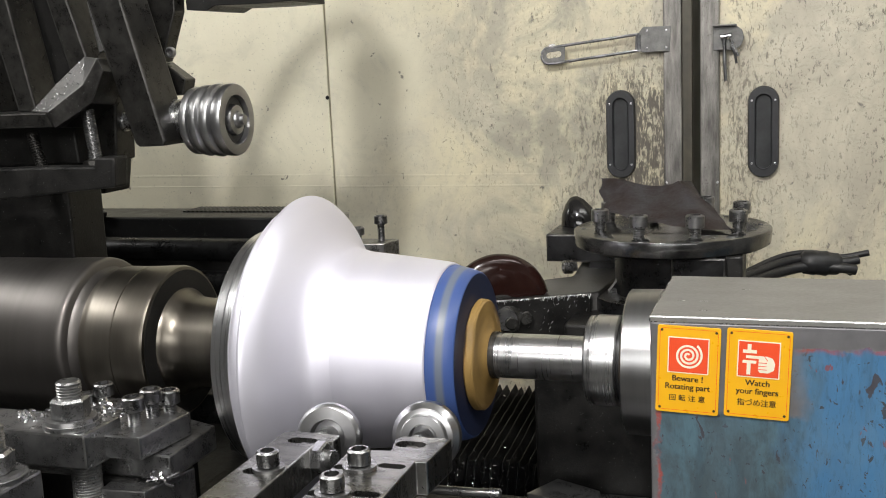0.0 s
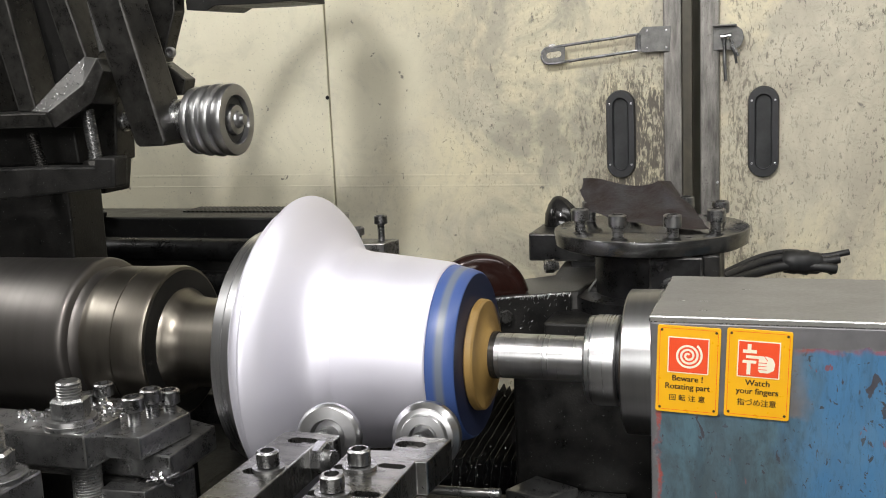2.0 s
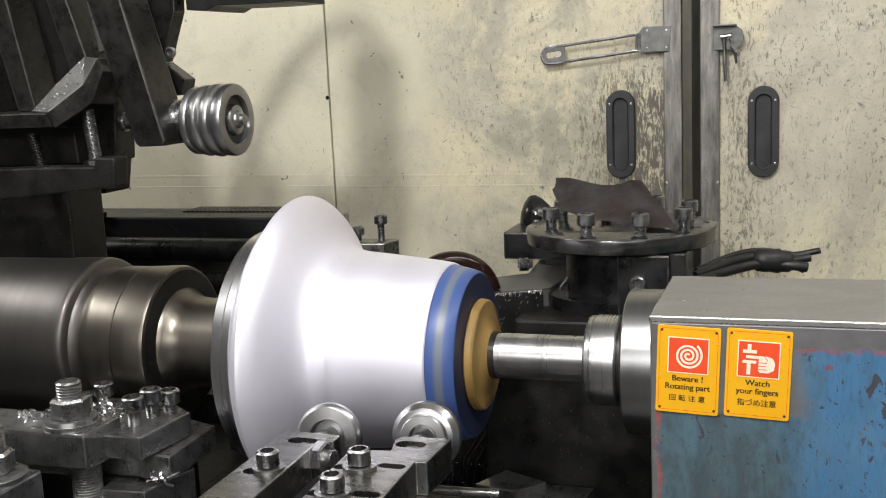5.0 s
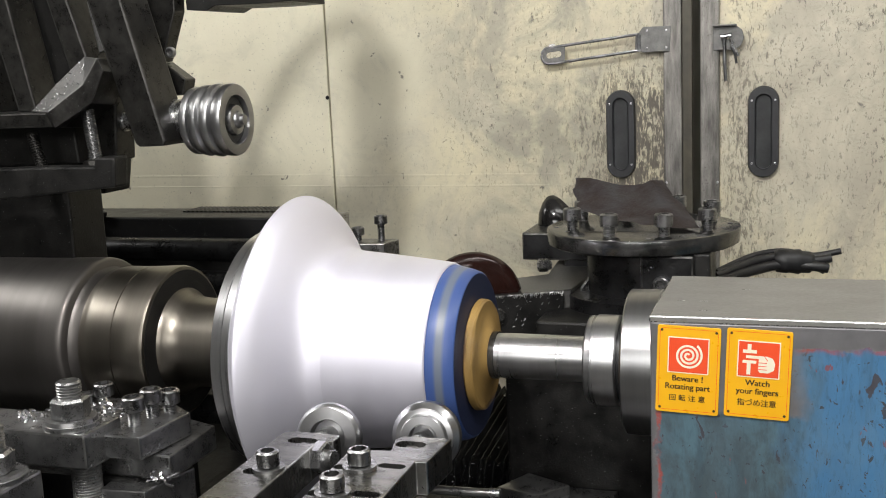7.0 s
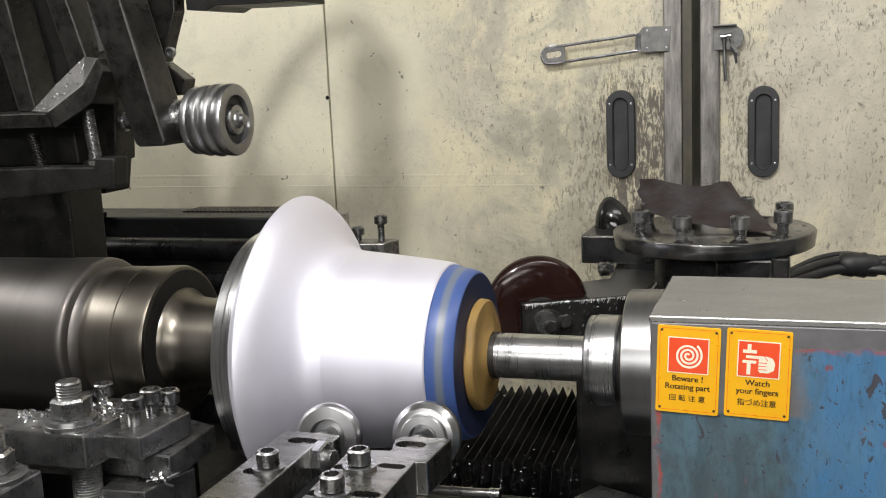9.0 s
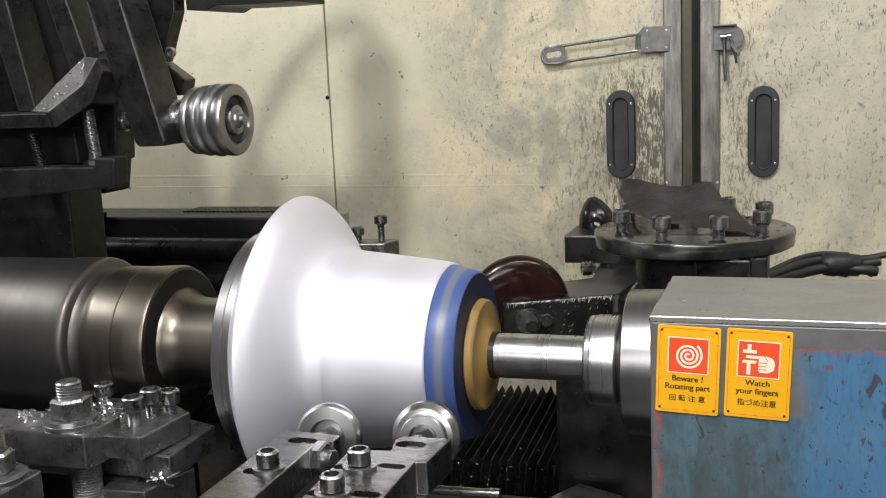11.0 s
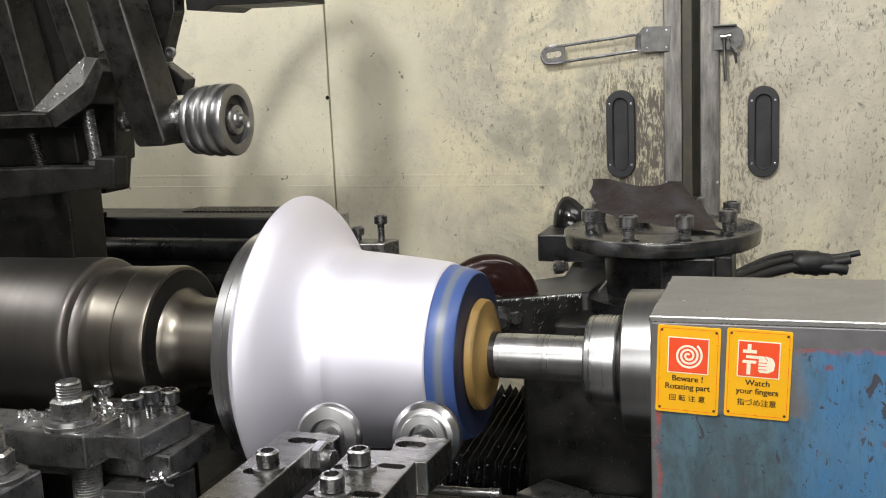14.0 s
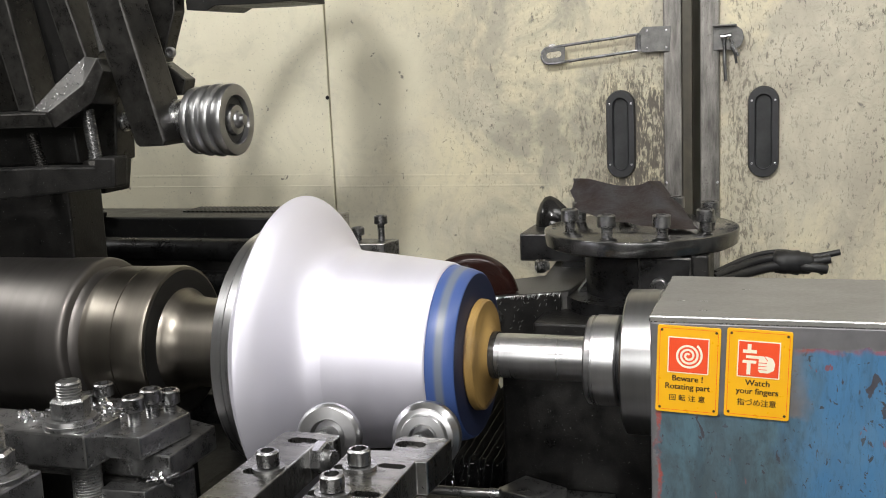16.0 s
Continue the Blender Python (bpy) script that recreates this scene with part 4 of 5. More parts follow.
roller = part("roller", lathe([(-0.019, 0), (-0.019, 0.046), (-0.015, 0.060), (-0.006, 0.0685), (0.002, 0.0705), (0.009, 0.0687), (0.014, 0.0620), (0.0165, 0.052), (0.0178, 0.030), (0.0178, 0)], 128, along(roll_at, AN)), "brown", carriage, "glossy dark brown forming roller", 60)
NUT = Vector((-0.3130, 0.2185, 1.0320))
hex_nut(carriage, NUT, AN, 0.0165, 0.010, "greasy")
part("washer", lathe([(0, 0), (0, 0.020), (0.0025, 0.020), (0.003, 0.019), (0.003, 0)], 40, along(NUT - AN * 0.0015, AN)), "greasy", carriage, "", 40)
part("axle_end", lathe([(0.009, 0), (0.009, 0.0085), (0.016, 0.0085), (0.0175, 0.007), (0.0175, 0)], 24, along(NUT, AN)), "greasy", carriage, "", 40)
hex_nut(carriage, NUT + AD * 0.022 + Vector((0, 0, 0.003)), AN, 0.010, 0.008, "greasy")
part("axle", lathe([(-0.040, 0), (-0.040, 0.014), (0.055, 0.014), (0.055, 0)], 32, along((roll_at[0], roll_at[1], 1.036), AN)), "dull", carriage, "", 40)
part("thrust_ring", lathe([(0.0178, 0.012), (0.0178, 0.026), (0.0200, 0.0275), (0.0222, 0.026), (0.0225, 0.012)], 48, along((roll_at[0], roll_at[1], 1.036), AN)), "greasy", carriage, "", 40)
p = Vector((-0.306, 0.318, 1.0605))
part("axle_keeper", lathe([(0, 0), (0, 0.013), (0.006, 0.013), (0.010, 0.010), (0.011, 0)], 24, along(p, UP)), "greasy", carriage, "", 40)
# side block, knob and cables behind the turret
part("side_block", box(-0.312, -0.20, 0.44, 0.56, 1.070, 1.112, 0.003), "black", carriage)
part("side_block", box(-0.250, -0.18, 0.45, 0.56, 1.03, 1.110, 0.003), "black", carriage)
part("knob", lathe([(0, 0.030), (0.012, 0.029), (0.028, 0.024), (0.042, 0.015), (0.050, 0.006), (0.051, 0)], 40, along((-0.276, 0.53, 1.108), (-0.22, 0, 1))), "gloss", carriage, "glossy black domed knob", 60)
cap_screw(carriage, (-0.262, 0.40, 1.071), (-1, -0.5, 0), 0.010, 0.014, 0.007, 0.002)
for dz, dy, r in ((0.0, 0.0, 0.008), (0.014, 0.012, 0.007), (-0.008, 0.02, 0.006), (0.022, 0.03, 0.005)):
    part("cable", tube(smooth_line([(-0.03, 0.50 + dy, 1.028 + dz * 0.5), (0.02, 0.57 + dy, 1.034 + dz * 0.8), (0.065, 0.60 + dy, 1.039 + dz * 0.7), (0.11, 0.60 + dy, 1.037 + dz * 0.5), (0.132 + 30 * dz * dy, 0.605 + dy, 1.033 + dz)]), r), "cable", carriage, "", 60)
part("cable_tie", lathe([(-0.030, 0.013), (-0.026, 0.018), (-0.010, 0.0195), (-0.007, 0.0180), (0.008, 0.0200), (0.011, 0.0175), (0.024, 0.0170), (0.030, 0.012)], 24, along((0.082, 0.61, 1.042), (1, 0.06, -0.06))), "cable", carriage, "", 60)

scrap = thing("rusty_sheet", "curled rusty steel offcut lying on the turret", "scrap", (0, 0, 0))
b = bmesh.new()
G = []
for i in range(13):
    row = []
    for j in range(9):
        u, v = i / 12, j / 8
        x0, x1 = -0.205 + 0.165 * u, -0.222 + 0.136 * u
        y0, y1 = 0.345 - 0.085 * u ** 0.7, 0.405 - 0.02 * u
        z0 = 1.1500 + 0.012 * (1 - u) ** 2 - 0.003 * u
        z1 = 1.1995 - 0.006 * math.sin(math.pi * u) - 0.002 * u
        tip = max(0.0, u - 0.86) / 0.14
        bend = v ** 1.15 * (1 - 0.55 * tip * tip)
        x = x0 + (x1 - x0) * v + 0.012 * tip * (1 - v) + 0.007 * noise.noise((u * 4, 0.3, v * 3)) + 0.003 * noise.noise((u * 11, 3.3, v * 9))
        y = y0 + (y1 - y0) * v + 0.006 * noise.noise((u * 5, v * 4, 2.0)) + 0.05 * tip * (0.3 + 0.7 * v)
        z = z0 + (z1 - z0) * bend + 0.0035 * math.sin(u * 8.0) * v + 0.003 * noise.noise((u * 9, v * 9, 5.0))
        row.append(b.verts.new((x, y, z)))
    G.append(row)
for i in range(12):
    for j in range(8):
        b.faces.new((G[i][j], G[i + 1][j], G[i + 1][j + 1], G[i][j + 1]))
bmesh.ops.solidify(b, geom=b.faces[:], thickness=0.003)
part("sheet", b, "rust", scrap, "", 40)

# ---- bellows under the carriage ----
bellows = thing("bellows", "black pleated bellows cover dusted with metal chips", "bellows", (0, 0, 0))
PLEATS, BELLOW_X = 35, -0.76
fold = random.Random(8)


def pleat_mesh():
    """One ragged fold: a deep tooth that runs down to the front and hangs over its edge."""
    b = bmesh.new()
    rows = []
    for k in range(15):
        s = k / 14
        y = 0.537 - 0.265 * s
        z = 0.8455 - 0.027 * s + fold.uniform(-0.0010, 0.0010)
        rows.append((y, z, 0.0175, 0, -1))
    for k, (y, z) in enumerate(((0.266, 0.812), (0.262, 0.800), (0.259, 0.787), (0.257, 0.772), (0.256, 0.756))):
        rows.append((y + fold.uniform(-0.007, 0.006), z + fold.uniform(-0.004, 0.004), 0.016, 1, 0))
    rings = []
    for y, z, deep, fy, fz in rows:
        j = fold.uniform(-0.0004, 0.0004) if fz else fold.uniform(-0.0022, 0.0022)
        rings.append([b.verts.new((-0.0074, y + fy * deep, z + fz * deep)), b.verts.new((-0.0003 + j, y, z)), b.verts.new((0.0003 + j, y, z)), b.verts.new((0.0074, y + fy * deep, z + fz * deep))])
    for a, c in zip(rings, rings[1:]):
        for k in range(3):
            b.faces.new((a[k], a[k + 1], c[k + 1], c[k]))
    b.faces.new(rings[0])
    return b


def chip_mesh(count):
    """Metal chips caught in a fold."""
    b = bmesh.new()
    for k in range(count):
        s = fold.random() ** 0.7
        side = fold.uniform(-0.0065, 0.0065)
        p = Vector((side, 0.537 - 0.265 * s, 0.8458 - 0.027 * s - abs(side) * 2.2))
        if fold.random() < 0.45:
            p = Vector((side, 0.256 + abs(side) * 2.0, fold.uniform(0.765, 0.812)))
        d = Vector((fold.uniform(-1, 1), fold.uniform(-1, 1), fold.uniform(-0.6, 0.6))).normalized() * (0.0006 + 0.0040 * fold.random() ** 3)
        tube([p, p + d], 0.0002 + 0.0008 * fold.random() ** 2, 4, b)
    return b


first = [part("pleat", pleat_mesh(), "rubber", bellows) for k in range(5)]
chips = [tagged(part("chip_scatter", chip_mesh(n), "chip", o), "", "", "", "stuff") for o, n in zip(first, (30, 44, 26, 50, 36))]
pleats = first[:]
for i in range(5, PLEATS):
    o = new("pleat", first[(i * 3 + i // 5) % 5].data)
    o.parent = bellows
    tagged(new("chip_scatter", chips[(i * 2 + i // 4) % 5].data), "", "", "", "stuff").parent = o
    pleats.append(o)

# ---- forming head over the work ----
head = thing("forming_head", "blackened steel forming head hanging over the work", "tool head", (0, 0, 0))
part("arm", prism([(-0.845, 1.58), (-0.797, 1.58), (-0.765, 1.4617), (-0.7213, 1.2949), (-0.725, 1.2890), (-0.7586, 1.2885), (-0.763, 1.293), (-0.8128, 1.4646)], 0.0, 0.058, 0.003), "head", head, "slanting flat steel arm")
part("rear_mass", prism([(-1.4, 1.62), (-0.90, 1.62), (-0.875, 1.42), (-0.905, 1.27), (-0.915, 1.215), (-1.4, 1.19)], 0.14, 0.20, 0.004), "dirty", head)
part("base_plate", prism([(-1.2, 1.208), (-0.9537, 1.2291), (-0.7657, 1.2448), (-0.7618, 1.2806), (-0.790, 1.2806), (-0.792, 1.2700), (-0.86, 1.2706), (-1.2, 1.262)], -0.045, -0.018, 0.003), "dirty", head)
part("cheek_plate", prism([(-1.2, 1.26), (-0.86, 1.268), (-0.865, 1.335), (-1.2, 1.335)], 0.02, 0.12, 0.003), "dirty", head)
part("cheek_plate", prism([(-0.858, 1.265), (-0.812, 1.270), (-0.806, 1.345), (-0.808, 1.388), (-0.84, 1.37)], 0.03, 0.07, 0.003), "head", head)
b = bmesh.new()
front = [(-0.848, 1.3352), (-0.7951, 1.3656), (-0.7723, 1.3950), (-0.7656, 1.3800), (-0.7860, 1.3439), (-0.8408, 1.3157)]
rear_edge = [(-0.8966, 1.3356), (-0.8552, 1.3682), (-0.8112, 1.3985), (-0.7871, 1.3803), (-0.8082, 1.3431), (-0.8500, 1.3150)]
va = [b.verts.new((x, -0.045, z)) for x, z in front]
vb = [b.verts.new((x, -0.015, z)) for x, z in rear_edge]
vc = [b.verts.new((x, 0.03, z - 0.004)) for x, z in rear_edge]
b.faces.new(va)
b.faces.new(vc[::-1])
for u, w in ((va, vb), (vb, vc)):
    for k in range(6):
        b.faces.new((u[k - 1], u[k], w[k], w[k - 1]))
bmesh.ops.recalc_face_normals(b, faces=b.faces)
bmesh.ops.bevel(b, geom=b.edges[:], offset=0.0012, segments=2, affect="EDGES", profile=0.6, material=1)
part("clamp_jaw", b, "scraped", head, "steel jaw scraped bright on top")
part("jaw_shelf", box(-1.2, -0.846, -0.040, 0.06, 1.317, 1.3345, 0.002), "head", head)
part("slanted_rib", prism([(-1.005, 1.58), (-0.965, 1.58), (-0.9164, 1.335), (-0.945, 1.335)], 0.02, 0.07, 0.003), "head", head)
part("slanted_rib", prism([(-0.925, 1.58), (-0.896, 1.58), (-0.8404, 1.395), (-0.866, 1.372)], 0.03, 0.09, 0.003), "head", head)
part("slanted_rib", prism([(-1.10, 1.58), (-1.04, 1.58), (-0.985, 1.335), (-1.03, 1.335)], 0.03, 0.11, 0.003), "head", head)
part("lower_column", box(-1.3, -0.905, 0.05, 0.12, 0.98, 1.25, 0.003), "dirty", head)
part("pushrod", tube([(-0.838, 0.04, 1.58), (-0.826, 0.04, 1.46), (-0.816, 0.04, 1.405)], 0.012), "dull", head, "", 60)
stud(head, (-0.8118, -0.012, 1.274), (-0.12, 0.03, 1), 0.0082, 0.062, "dull")
hex_nut(head, (-0.8105, -0.012, 1.262), (-0.12, 0.03, 1), 0.0155, 0.014, "head")
stud(head, (-0.883, -0.02, 1.262), (-0.25, 0, 1), 0.0075, 0.05, "head")
part("axle", lathe([(-0.823, 0), (-0.823, 0.010), (-0.821, 0.0125), (-0.806, 0.0125), (-0.806, 0.0105), (-0.73, 0.0105), (-0.73, 0)], 40, Matrix.Translation((0, 0.05, 1.3175))), "steel", head, "", 40)
part("axle_collar", lathe([(-0.742, 0), (-0.742, 0.023), (-0.739, 0.0255), (-0.730, 0.0255), (-0.728, 0.022), (-0.722, 0.022), (-0.720, 0.0265), (-0.713, 0.0265), (-0.711, 0.021), (-0.700, 0.021), (-0.700, 0)], 48, Matrix.Translation((0, 0.05, 1.3172))), "steel", head, "greasy steel collar", 40)
prof = [(-0.709, 0), (-0.709, 0.032), (-0.7080, 0.0385), (-0.7060, 0.0405), (-0.7010, 0.0412), (-0.6985, 0.0402), (-0.6970, 0.0365), (-0.6955, 0.0402), (-0.6925, 0.0422), (-0.6880, 0.0432), (-0.6850, 0.0424), (-0.6825, 0.0390),
        (-0.6810, 0.0375), (-0.6790, 0.0418), (-0.6755, 0.0438), (-0.6715, 0.0442), (-0.6680, 0.0430), (-0.6655, 0.0385), (-0.6640, 0.0375), (-0.6625, 0.0425), (-0.6600, 0.0436), (-0.6530, 0.0436), (-0.6505, 0.0425), (-0.6500, 0.0410)]
prof += [(-0.6500, 0.0300), (-0.657, 0.0285), (-0.657, 0.019), (-0.650, 0.0175), (-0.649, 0.011), (-0.646, 0.010), (-0.644, 0.0065), (-0.640, 0.006), (-0.6395, 0)]
part("drum", lathe(prof, 72, Matrix.Translation((0, 0.05, 1.3155))), "drum", head, "grooved bright steel roller", 35)
# The drum's hub gap gets its shade from a flat black ring.
part("seal", lathe([(-0.6555, 0.0195), (-0.6555, 0.0280)], 40, Matrix.Translation((0, 0.05, 1.3155))), "cable", head, "black ring as shade in the gap round the hub")
part("upper_bracket", prism([(-0.80, 1.58), (-0.755, 1.58), (-0.762, 1.4517), (-0.7860, 1.3888), (-0.7920, 1.3963), (-0.80, 1.45)], 0.11, 0.135, 0.002), "head", head)
part("stop_block", prism([(-0.80, 1.388), (-0.7821, 1.3889), (-0.7507, 1.3660), (-0.7568, 1.3459), (-0.80, 1.3459)], 0.105, 0.13, 0.002), "head", head)
part("cross_rail", prism([(-0.7507, 1.4531), (-0.722, 1.4505), (-0.7093, 1.4563), (-0.655, 1.4548), (-0.6025, 1.4555), (-0.60, 1.50), (-0.7507, 1.50)], 0.12, 0.22, 0.001), "dirty", head)
cap_screw(head, (-0.777, 0.119, 1.401), (0.2, -1, 0), 0.007, 0.007, 0.004, 0.001, "dull")
# cylinder on the cross rail, with the hose that arches from it to the head; unseen, both added to cast the arched
# shadow on the guard
part("feed_cylinder", lathe([(0, 0), (0, 0.039), (0.012, 0.039), (0.014, 0.035), (0.155, 0.035), (0.158, 0.038), (0.172, 0.038), (0.178, 0.024), (0.184, 0.0)], 40, along((-0.642, 0.20, 1.498), UP)), "head", head, "unseen dark upright cylinder added to cast a shadow", 40)
hose = smooth_line([(-0.641, 0.20, 1.683), (-0.650, 0.20, 1.707), (-0.674, 0.20, 1.717), (-0.709, 0.20, 1.705), (-0.746, 0.20, 1.676), (-0.787, 0.20, 1.625), (-0.825, 0.20, 1.556), (-0.856, 0.20, 1.491), (-0.880, 0.20, 1.422)])
part("hose", tube(hose, 0.014, 16), "cable", head, "unseen black loop added to cast the arched shadow", 60)
part("hanger", box(-1.30, -1.18, 0.12, 0.20, 1.60, 3.2, 0.004), "dirty", head)

b = bmesh.new()
rng = random.Random(31)
for k in range(70):
    u = rng.random()
    p = Vector((-0.848, -0.045, 1.3352)).lerp(Vector((-0.7951, -0.045, 1.3656)), u)
    p = p.lerp(Vector((-0.8966, -0.015, 1.3356)).lerp(Vector((-0.8112, -0.015, 1.3985)), u), rng.uniform(0.15, 1.0)) + Vector((0, -0.0005, 0.0008))
    pts, d = [p], Vector((rng.uniform(-1, 1), rng.uniform(-0.6, 0.6), rng.uniform(-0.6, 1))).normalized()
    for q in range(3):
        d = (d + 0.9 * Vector((rng.uniform(-1, 1), rng.uniform(-1, 1), rng.uniform(-1, 1)))).normalized()
        pts.append(pts[-1] + d * rng.uniform(0.0005, 0.0016))
    tube(pts, rng.uniform(0.0002, 0.0008), 4, b)
tagged(part("scrapings", b, "chip"), "bright metal scrapings stuck to the forming head's jaw", "swarf", "", "stuff")

# ---- tool post before the spindle ----
post = thing("tool_post", "dark steel tool post built up of clamped blocks", "tool post", (0, 0, 0))
part("strap", box(-1.05, -0.6795, -0.2535, -0.192, 0.982, 1.020, 0.003), "dull", post, "thick steel clamping strap")
part("washer", lathe([(0, 0), (0, 0.0295), (0.004, 0.0295), (0.004, 0.027), (0.008, 0.026), (0.008, 0)], 40, along((-0.7165, -0.2235, 1.020), UP)), "dull", post, "", 40)
hex_nut(post, (-0.7165, -0.2235, 1.028), UP, 0.0200, 0.021, "dull")
stud(post, (-0.7165, -0.2235, 1.046), UP, 0.0130, 0.0205, "dull")
stud(post, (-0.700, -0.2300, 0.88), UP, 0.0155, 0.104, "dull")
part("upper_block", plate([(-0.720, -0.150), (-0.704, -0.222), (-0.6375, -0.2225), (-0.629, -0.139), (-0.660, -0.118), (-0.715, -0.115)], 0.985, 1.010, 0.002), "dull", post)
part("middle_block", plate([(-0.72, -0.10), (-0.72, -0.2015), (-0.6175, -0.2020), (-0.6205, -0.105), (-0.66, -0.09)], 0.957, 0.984, 0.002), "dull", post)
part("lower_block", plate([(-0.70, -0.13), (-0.685, -0.23), (-0.634, -0.2265), (-0.62, -0.154), (-0.65, -0.13)], 0.915, 0.954, 0.002), "dull", post)
part("rear_block", box(-0.80, -0.71, -0.165, -0.11, 0.95, 1.011, 0.002), "dull", post)
part("pedestal", box(-1.0, -0.655, -0.21, -0.09, 0.74, 0.957, 0.004), "dirty", post)
for x, y, o in ((-0.6645, -0.190, 0.018), (-0.662, -0.161, 0.018), (-0.6550, -0.138, 0.010)):
    cap_screw(post, (x, y, 1.009), UP, 0.0118, 0.015, 0.0072, o)
for x, y, o in ((-0.741, -0.135, 0.012), (-0.7625, -0.138, 0.0)):
    cap_screw(post, (x, y, 1.010), UP, 0.0112, 0.014, 0.0070, o)
part("front_block", box(-1.0, -0.6985, -0.42, -0.297, 0.96, 1.000, 0.003), "dull", post)
part("washer", lathe([(0, 0), (0, 0.031), (0.004, 0.031), (0.004, 0.028), (0.007, 0.027), (0.007, 0)], 40, along((-0.728, -0.328, 1.000), UP)), "dull", post, "", 40)
hex_nut(post, (-0.728, -0.328, 1.007), UP, 0.0205, 0.021, "dull")
stud(post, (-0.728, -0.328, 1.024), UP, 0.0135, 0.030, "dull")
part("front_pedestal", box(-1.0, -0.72, -0.42, -0.30, 0.74, 0.961, 0.004), "dirty", post)
b = bmesh.new()
rng = random.Random(4)
for cx, cy, cz, n in ((-0.722, -0.165, 1.014, 16), (-0.705, -0.185, 1.012, 10), (-0.772, -0.215, 1.022, 10), (-0.632, -0.205, 0.957, 6)):
    for k in range(n):
        p = Vector((cx + rng.uniform(-0.014, 0.014), cy + rng.uniform(-0.012, 0.012), cz + rng.uniform(-0.002, 0.006)))
        pts = [p]
        d = Vector((rng.uniform(-1, 1), rng.uniform(-1, 1), rng.uniform(-0.2, 0.5)))
        for s in range(5):
            d = (d + 0.8 * Vector((rng.uniform(-1, 1), rng.uniform(-1, 1), rng.uniform(-0.6, 0.5)))).normalized()
            pts.append(pts[-1] + d * 0.0026)
        tube(pts, rng.uniform(0.0012, 0.0026), 5, b)
swarf = tagged(part("swarf", b, "chip"), "bright curls of aluminium swarf on the tool post", "swarf", "", "stuff")


# ---- steady rollers before the work ----
def slot_bar(name, label, pts, slots):
    """A flat bar with slots sunk into its top."""
    rest = thing(name, label, "roller rest", (0, 0, 0), "steady roller rests")
    bar = part("bar", plate(pts, 0.988, 1.020, 0.0015), "grey", rest, "ground flat steel bar")
    for x, y, w, h in slots:
        cutter = part("cutter", plate([(x + px, y + pz) for px, pz in slot_outline(w, h)], 1.004, 1.03, 0), "dirty")
        mod = bar.modifiers.new("slot", "BOOLEAN")
        mod.operation, mod.solver, mod.object = "DIFFERENCE", "EXACT", cutter
        bpy.context.view_layer.update()
        me = bpy.data.meshes.new_from_object(bar.evaluated_get(bpy.context.evaluated_depsgraph_get()))
        bar.modifiers.clear()
        bar.data = me
        bpy.data.objects.remove(cutter)
    return rest


left_rest = slot_bar("roller_rest", "ground steel bar carrying a narrow steady roller", [(-0.4835, -0.2035), (-0.476, -0.197), (-0.4235, -0.200), (-0.4240, -0.2165), (-0.4370, -0.2180), (-0.4370, -0.242), (-0.429, -0.52), (-0.4785, -0.52)],
                     [(-0.4580, -0.304, 0.030, 0.013), (-0.4540, -0.2220, 0.030, 0.015)])
cap_screw(left_rest, (-0.4510, -0.297, 1.020), UP, 0.0104, 0.014, 0.0075, 0.004, "bolt", 0.0145)
cap_screw(left_rest, (-0.4540, -0.425, 1.020), UP, 0.0104, 0.014, 0.0075, 0.004, "bolt", 0.0145)
hex_nut(left_rest, (-0.4365, -0.228, 1.006), (1, -0.15, 0.1), 0.0165, 0.012, "steel")
part("nut_end", lathe([(0, 0), (0, 0.009), (0.008, 0.009), (0.009, 0.008), (0.009, 0)], 20, along((-0.426, -0.229, 1.006), (1, -0.15, 0.1))), "dull", left_rest, "", 40)
part("roller", lathe([(-0.010, 0), (-0.010, 0.026), (-0.007, 0.0330), (-0.006, 0.0336), (0.0015, 0.0336), (0.0022, 0.0332), (0.0050, 0.0306), (0.0054, 0.0300), (0.0066, 0.0186), (0.0060, 0.0178), (-0.003, 0.0165), (-0.003, 0)], 96), "roll", left_rest, "bright steel steady roller", 16).matrix_basis = along((-0.4505, -0.170, 1.006), (0.10, -1, 0.16))
part("pin", tube([(-0.4505, -0.160, 1.005), (-0.4525, -0.205, 1.010)], 0.010), "dull", left_rest, "", 60)

right_rest = slot_bar("roller_rest", "ground steel slotted bar carrying a wide steady roller", [(-0.3985, -0.2345), (-0.3600, -0.2290), (-0.3665, -0.2000), (-0.3620, -0.1900), (-0.3140, -0.1880), (-0.3172, -0.2510), (-0.3280, -0.2515), (-0.3220, -0.52), (-0.3860, -0.52)],
                      [(-0.3830, -0.2775, 0.026, 0.011), (-0.3445, -0.2665, 0.026, 0.011), (-0.3820, -0.3380, 0.026, 0.011), (-0.3430, -0.3310, 0.026, 0.012), (-0.3470, -0.2110, 0.030, 0.016)])
cap_screw(right_rest, (-0.3715, -0.2760, 1.020), UP, 0.0104, 0.014, 0.0075, 0.004, "bolt", 0.0155)
cap_screw(right_rest, (-0.3705, -0.3365, 1.020), UP, 0.0104, 0.014, 0.0075, 0.004, "bolt", 0.0155)
hex_nut(left_rest, (-0.4560, -0.2220, 1.009), (1, 0, 0), 0.0088, 0.010, "dull")
hex_nut(right_rest, (-0.3520, -0.2110, 1.009), (1, 0, 0), 0.0092, 0.012, "dull")
part("rib", box(-0.3278, -0.3180, -0.50, -0.2512, 0.93, 0.9875, 0.002), "dull", right_rest)
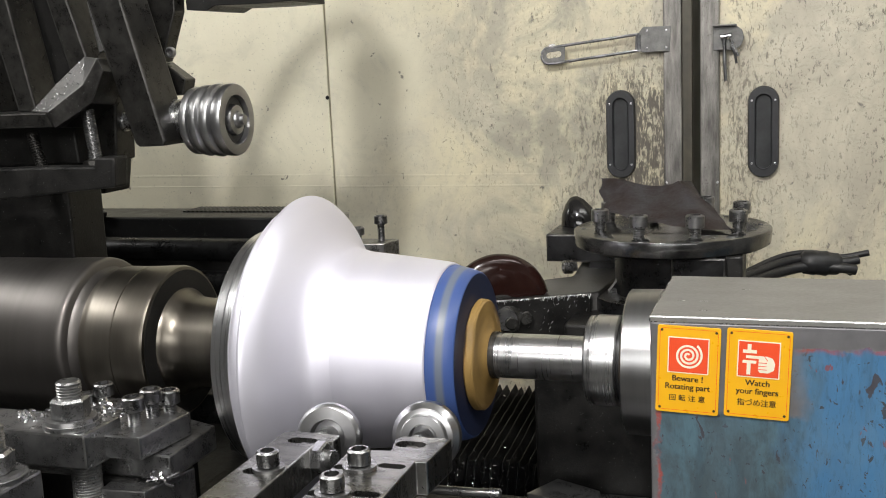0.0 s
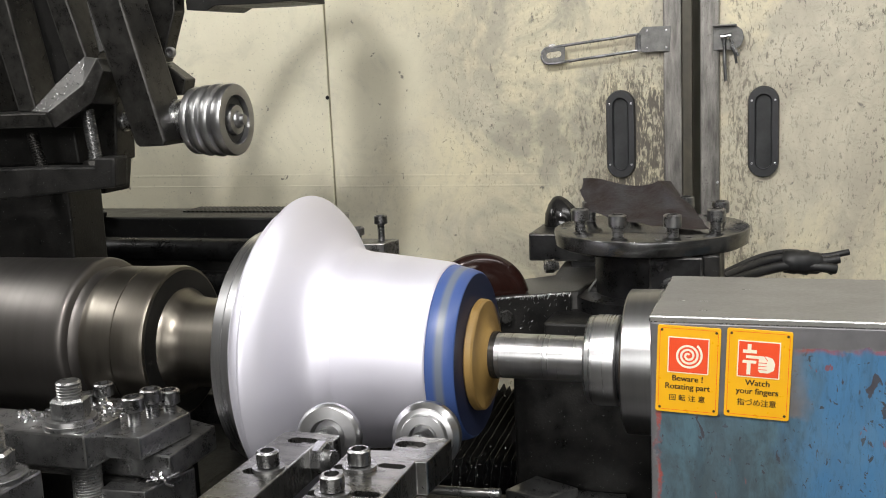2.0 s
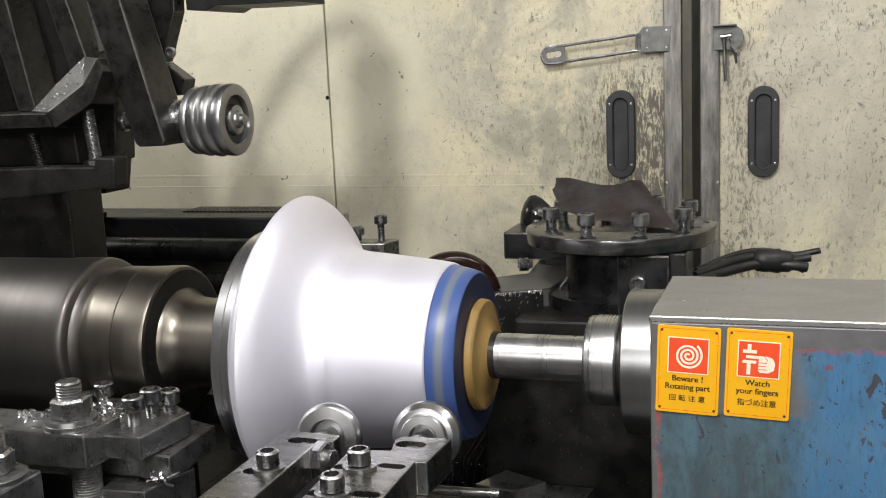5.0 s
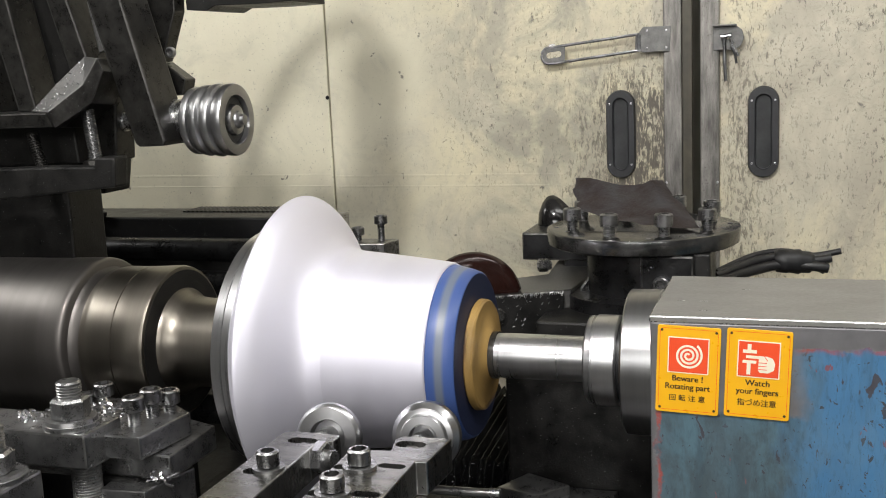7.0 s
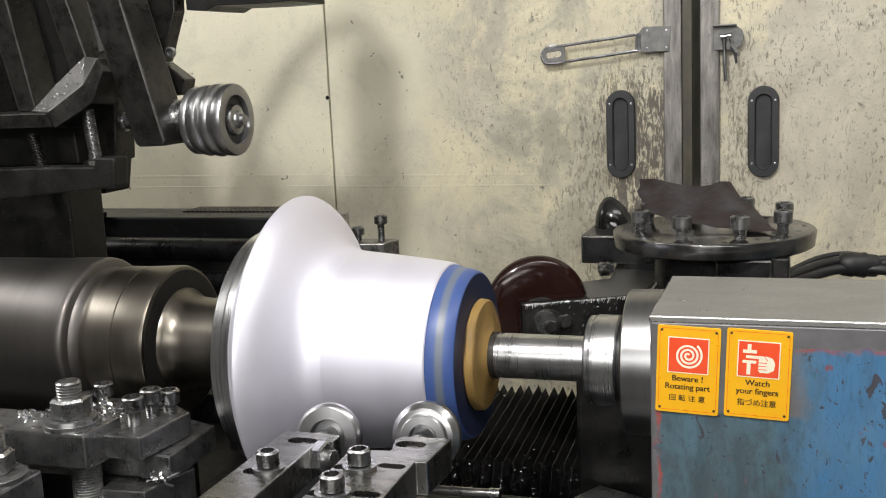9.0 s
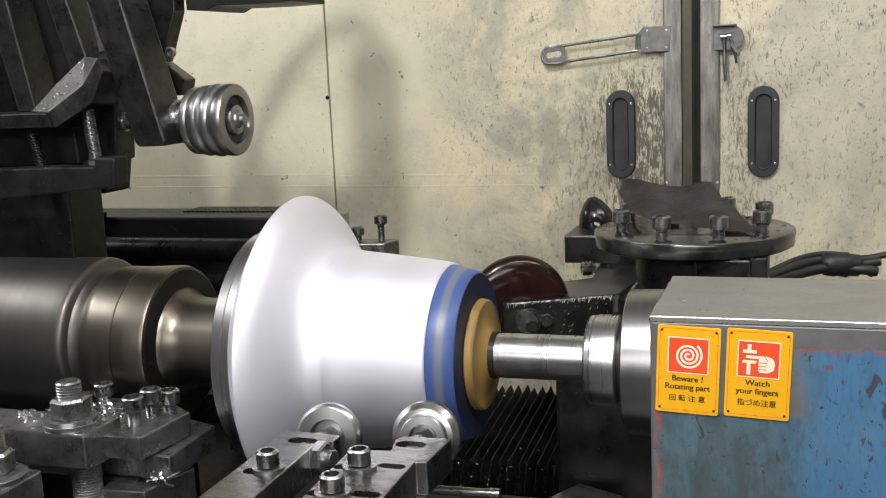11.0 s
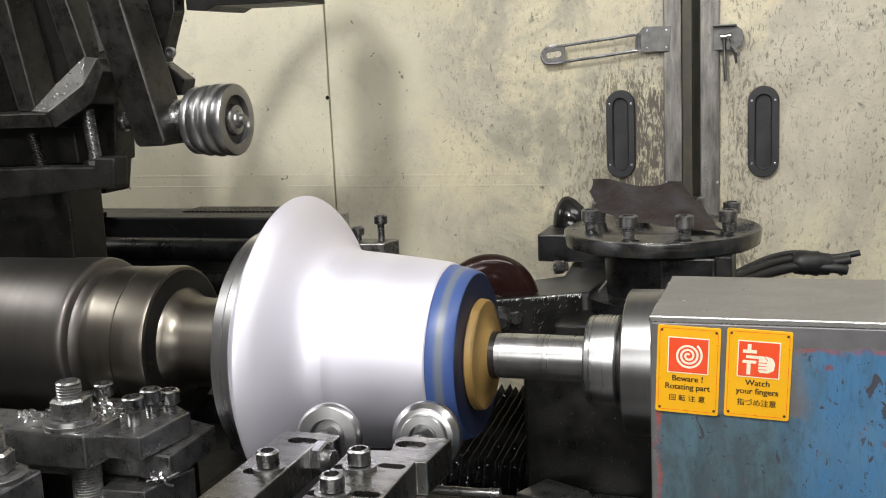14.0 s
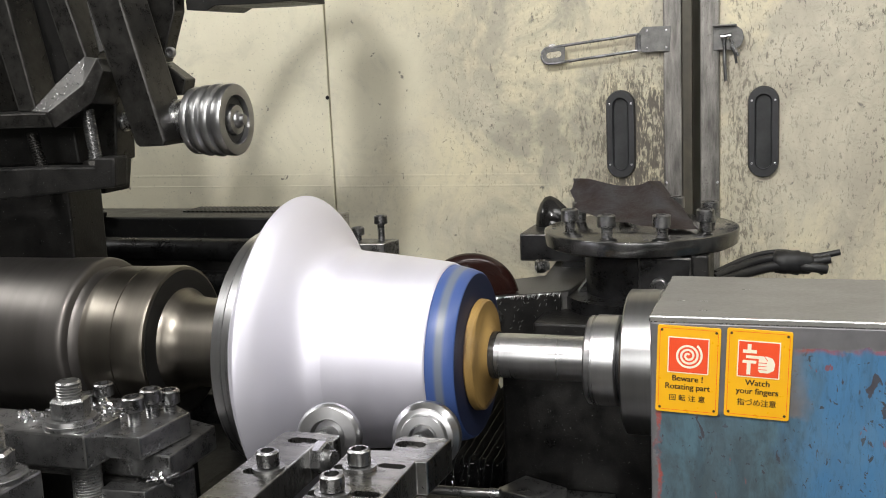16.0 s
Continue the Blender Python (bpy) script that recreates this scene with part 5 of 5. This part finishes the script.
part("roller", lathe([(-0.020, 0), (-0.020, 0.026), (-0.016, 0.0335), (-0.015, 0.0345), (-0.006, 0.0345), (-0.005, 0.0341), (0.0008, 0.0290), (0.0012, 0.0280), (0.0020, 0.0240), (0.0080, 0.0232), (0.0088, 0.0224), (0.0095, 0.0150), (0.0088, 0.0140), (-0.001, 0.0130), (-0.001, 0)], 96), "roll", right_rest, "bright conical steel steady roller", 16).matrix_basis = along((-0.3500, -0.165, 1.010), (0.10, -1, 0.16))
part("pin", tube([(-0.350, -0.155, 1.009), (-0.352, -0.20, 1.010)], 0.010), "dull", right_rest, "", 60)
for rest, x in ((left_rest, -0.455), (right_rest, -0.357)):
    part("support", box(x - 0.02, x + 0.02, -0.50, -0.30, 0.88, 0.9885, 0.003), "dirty", rest)

rod = thing("feed_rod", "short bright steel rod below the rollers", "rod", (0, 0, 0))
part("bar", tube([(-0.46, 0.0, 0.884), (-0.335, 0.0, 0.886)], 0.0055, 20), "dull", rod, "", 60)
part("tip", tube([(-0.335, 0.0, 0.886), (-0.323, 0.0, 0.886)], 0.0068, 20), "steel", rod, "", 60)
part("bearer", box(-0.47, -0.44, -0.02, 0.02, 0.74, 0.884, 0.002), "dirty", rod)

# loose chips on the bellows and carriage are fixed in place by oil
b = bmesh.new()
tube([(-0.4475, 0.4726, 0.846), (-0.4465, 0.4725, 0.8475)], 0.0022, 6, b)
for k in range(140):
    p = Vector((rng.uniform(-0.50, -0.33), rng.uniform(-0.02, 0.18), 0.802))
    d = Vector((rng.uniform(-1, 1), rng.uniform(-1, 1), 0.1)).normalized() * rng.uniform(0.001, 0.004)
    tube([p, p + d], rng.uniform(0.0004, 0.0011), 4, b)
tagged(part("metal_chips", b, "chip"), "tiny bright metal chips strewn over the oily bed", "chips", "", "stuff")
part("tray", box(-0.80, -0.29, -0.10, 0.20, 0.74, 0.80, 0.003), "dirty", bed)

# ---- what moves ----
CARRIAGE_ROWS = [(0.0, -0.055, 0.009), (1.0, -0.069, 0.011), (2.0, -0.083, 0.013), (3.0, -0.0975, 0.016), (4.0, -0.1115, 0.019), (5.0, -0.1255, 0.024), (5.6, -0.134, 0.029), (5.95, -0.1405, 0.036), (6.1, -0.1400, 0.039),
                 (6.3, -0.1370, 0.040), (6.5, -0.1270, 0.036), (7.0, -0.0950, 0.020), (7.5, -0.0620, 0.009), (8.0, -0.0280, 0.006), (8.3, -0.0100, 0.002), (8.5, -0.0030, 0.0), (8.8, 0.0, 0.0), (9.0, 0.0, 0.0),
                 (9.25, 0.0, 0.0), (9.5, -0.0030, 0.0), (11.5, -0.0320, 0.001), (13.0, -0.0535, 0.005), (14.5, -0.0750, 0.008), (16.0, -0.0965, 0.011)]


def motions():
    walk(carriage, [(t, pose(dx, dy, 0)) for t, dx, dy in CARRIAGE_ROWS])
    walk(scrap, [(t, pose(dx, dy, 0)) for t, dx, dy in CARRIAGE_ROWS])
    wave = random.Random(11)
    for i, o in enumerate(pleats):
        dz, lean = wave.uniform(-0.002, 0.0012), wave.uniform(-0.12, 0.12)
        s = (i + 1) / (PLEATS + 0.4)
        walk(o, [(t, pose(BELLOW_X + (-0.262 + dx - BELLOW_X) * s, 0, dz, 0, lean, 0)) for t, dx, dy in CARRIAGE_ROWS])
    turn = [(k / FPS, pose(*AXIS, 64.0 * k)) for k in range(0, 16 * FPS + 1)]
    for o in (spindle, back, bell, follower, centre):
        walk(o, turn)
    slide = ((0.0, 0.0105), (1.5, 0.0105), (3.5, 0.0095), (4.2, 0.0085), (5.2, 0.0060), (6.0, 0.0040), (9.0, 0.0040), (16.0, 0.0040))
    walk(skirt, [(t, pose(dx, 0, 0)) for t, dx in slide])
    walk(lip, [(t, pose(0, 0, 0)) for t, dx in slide])


motions()
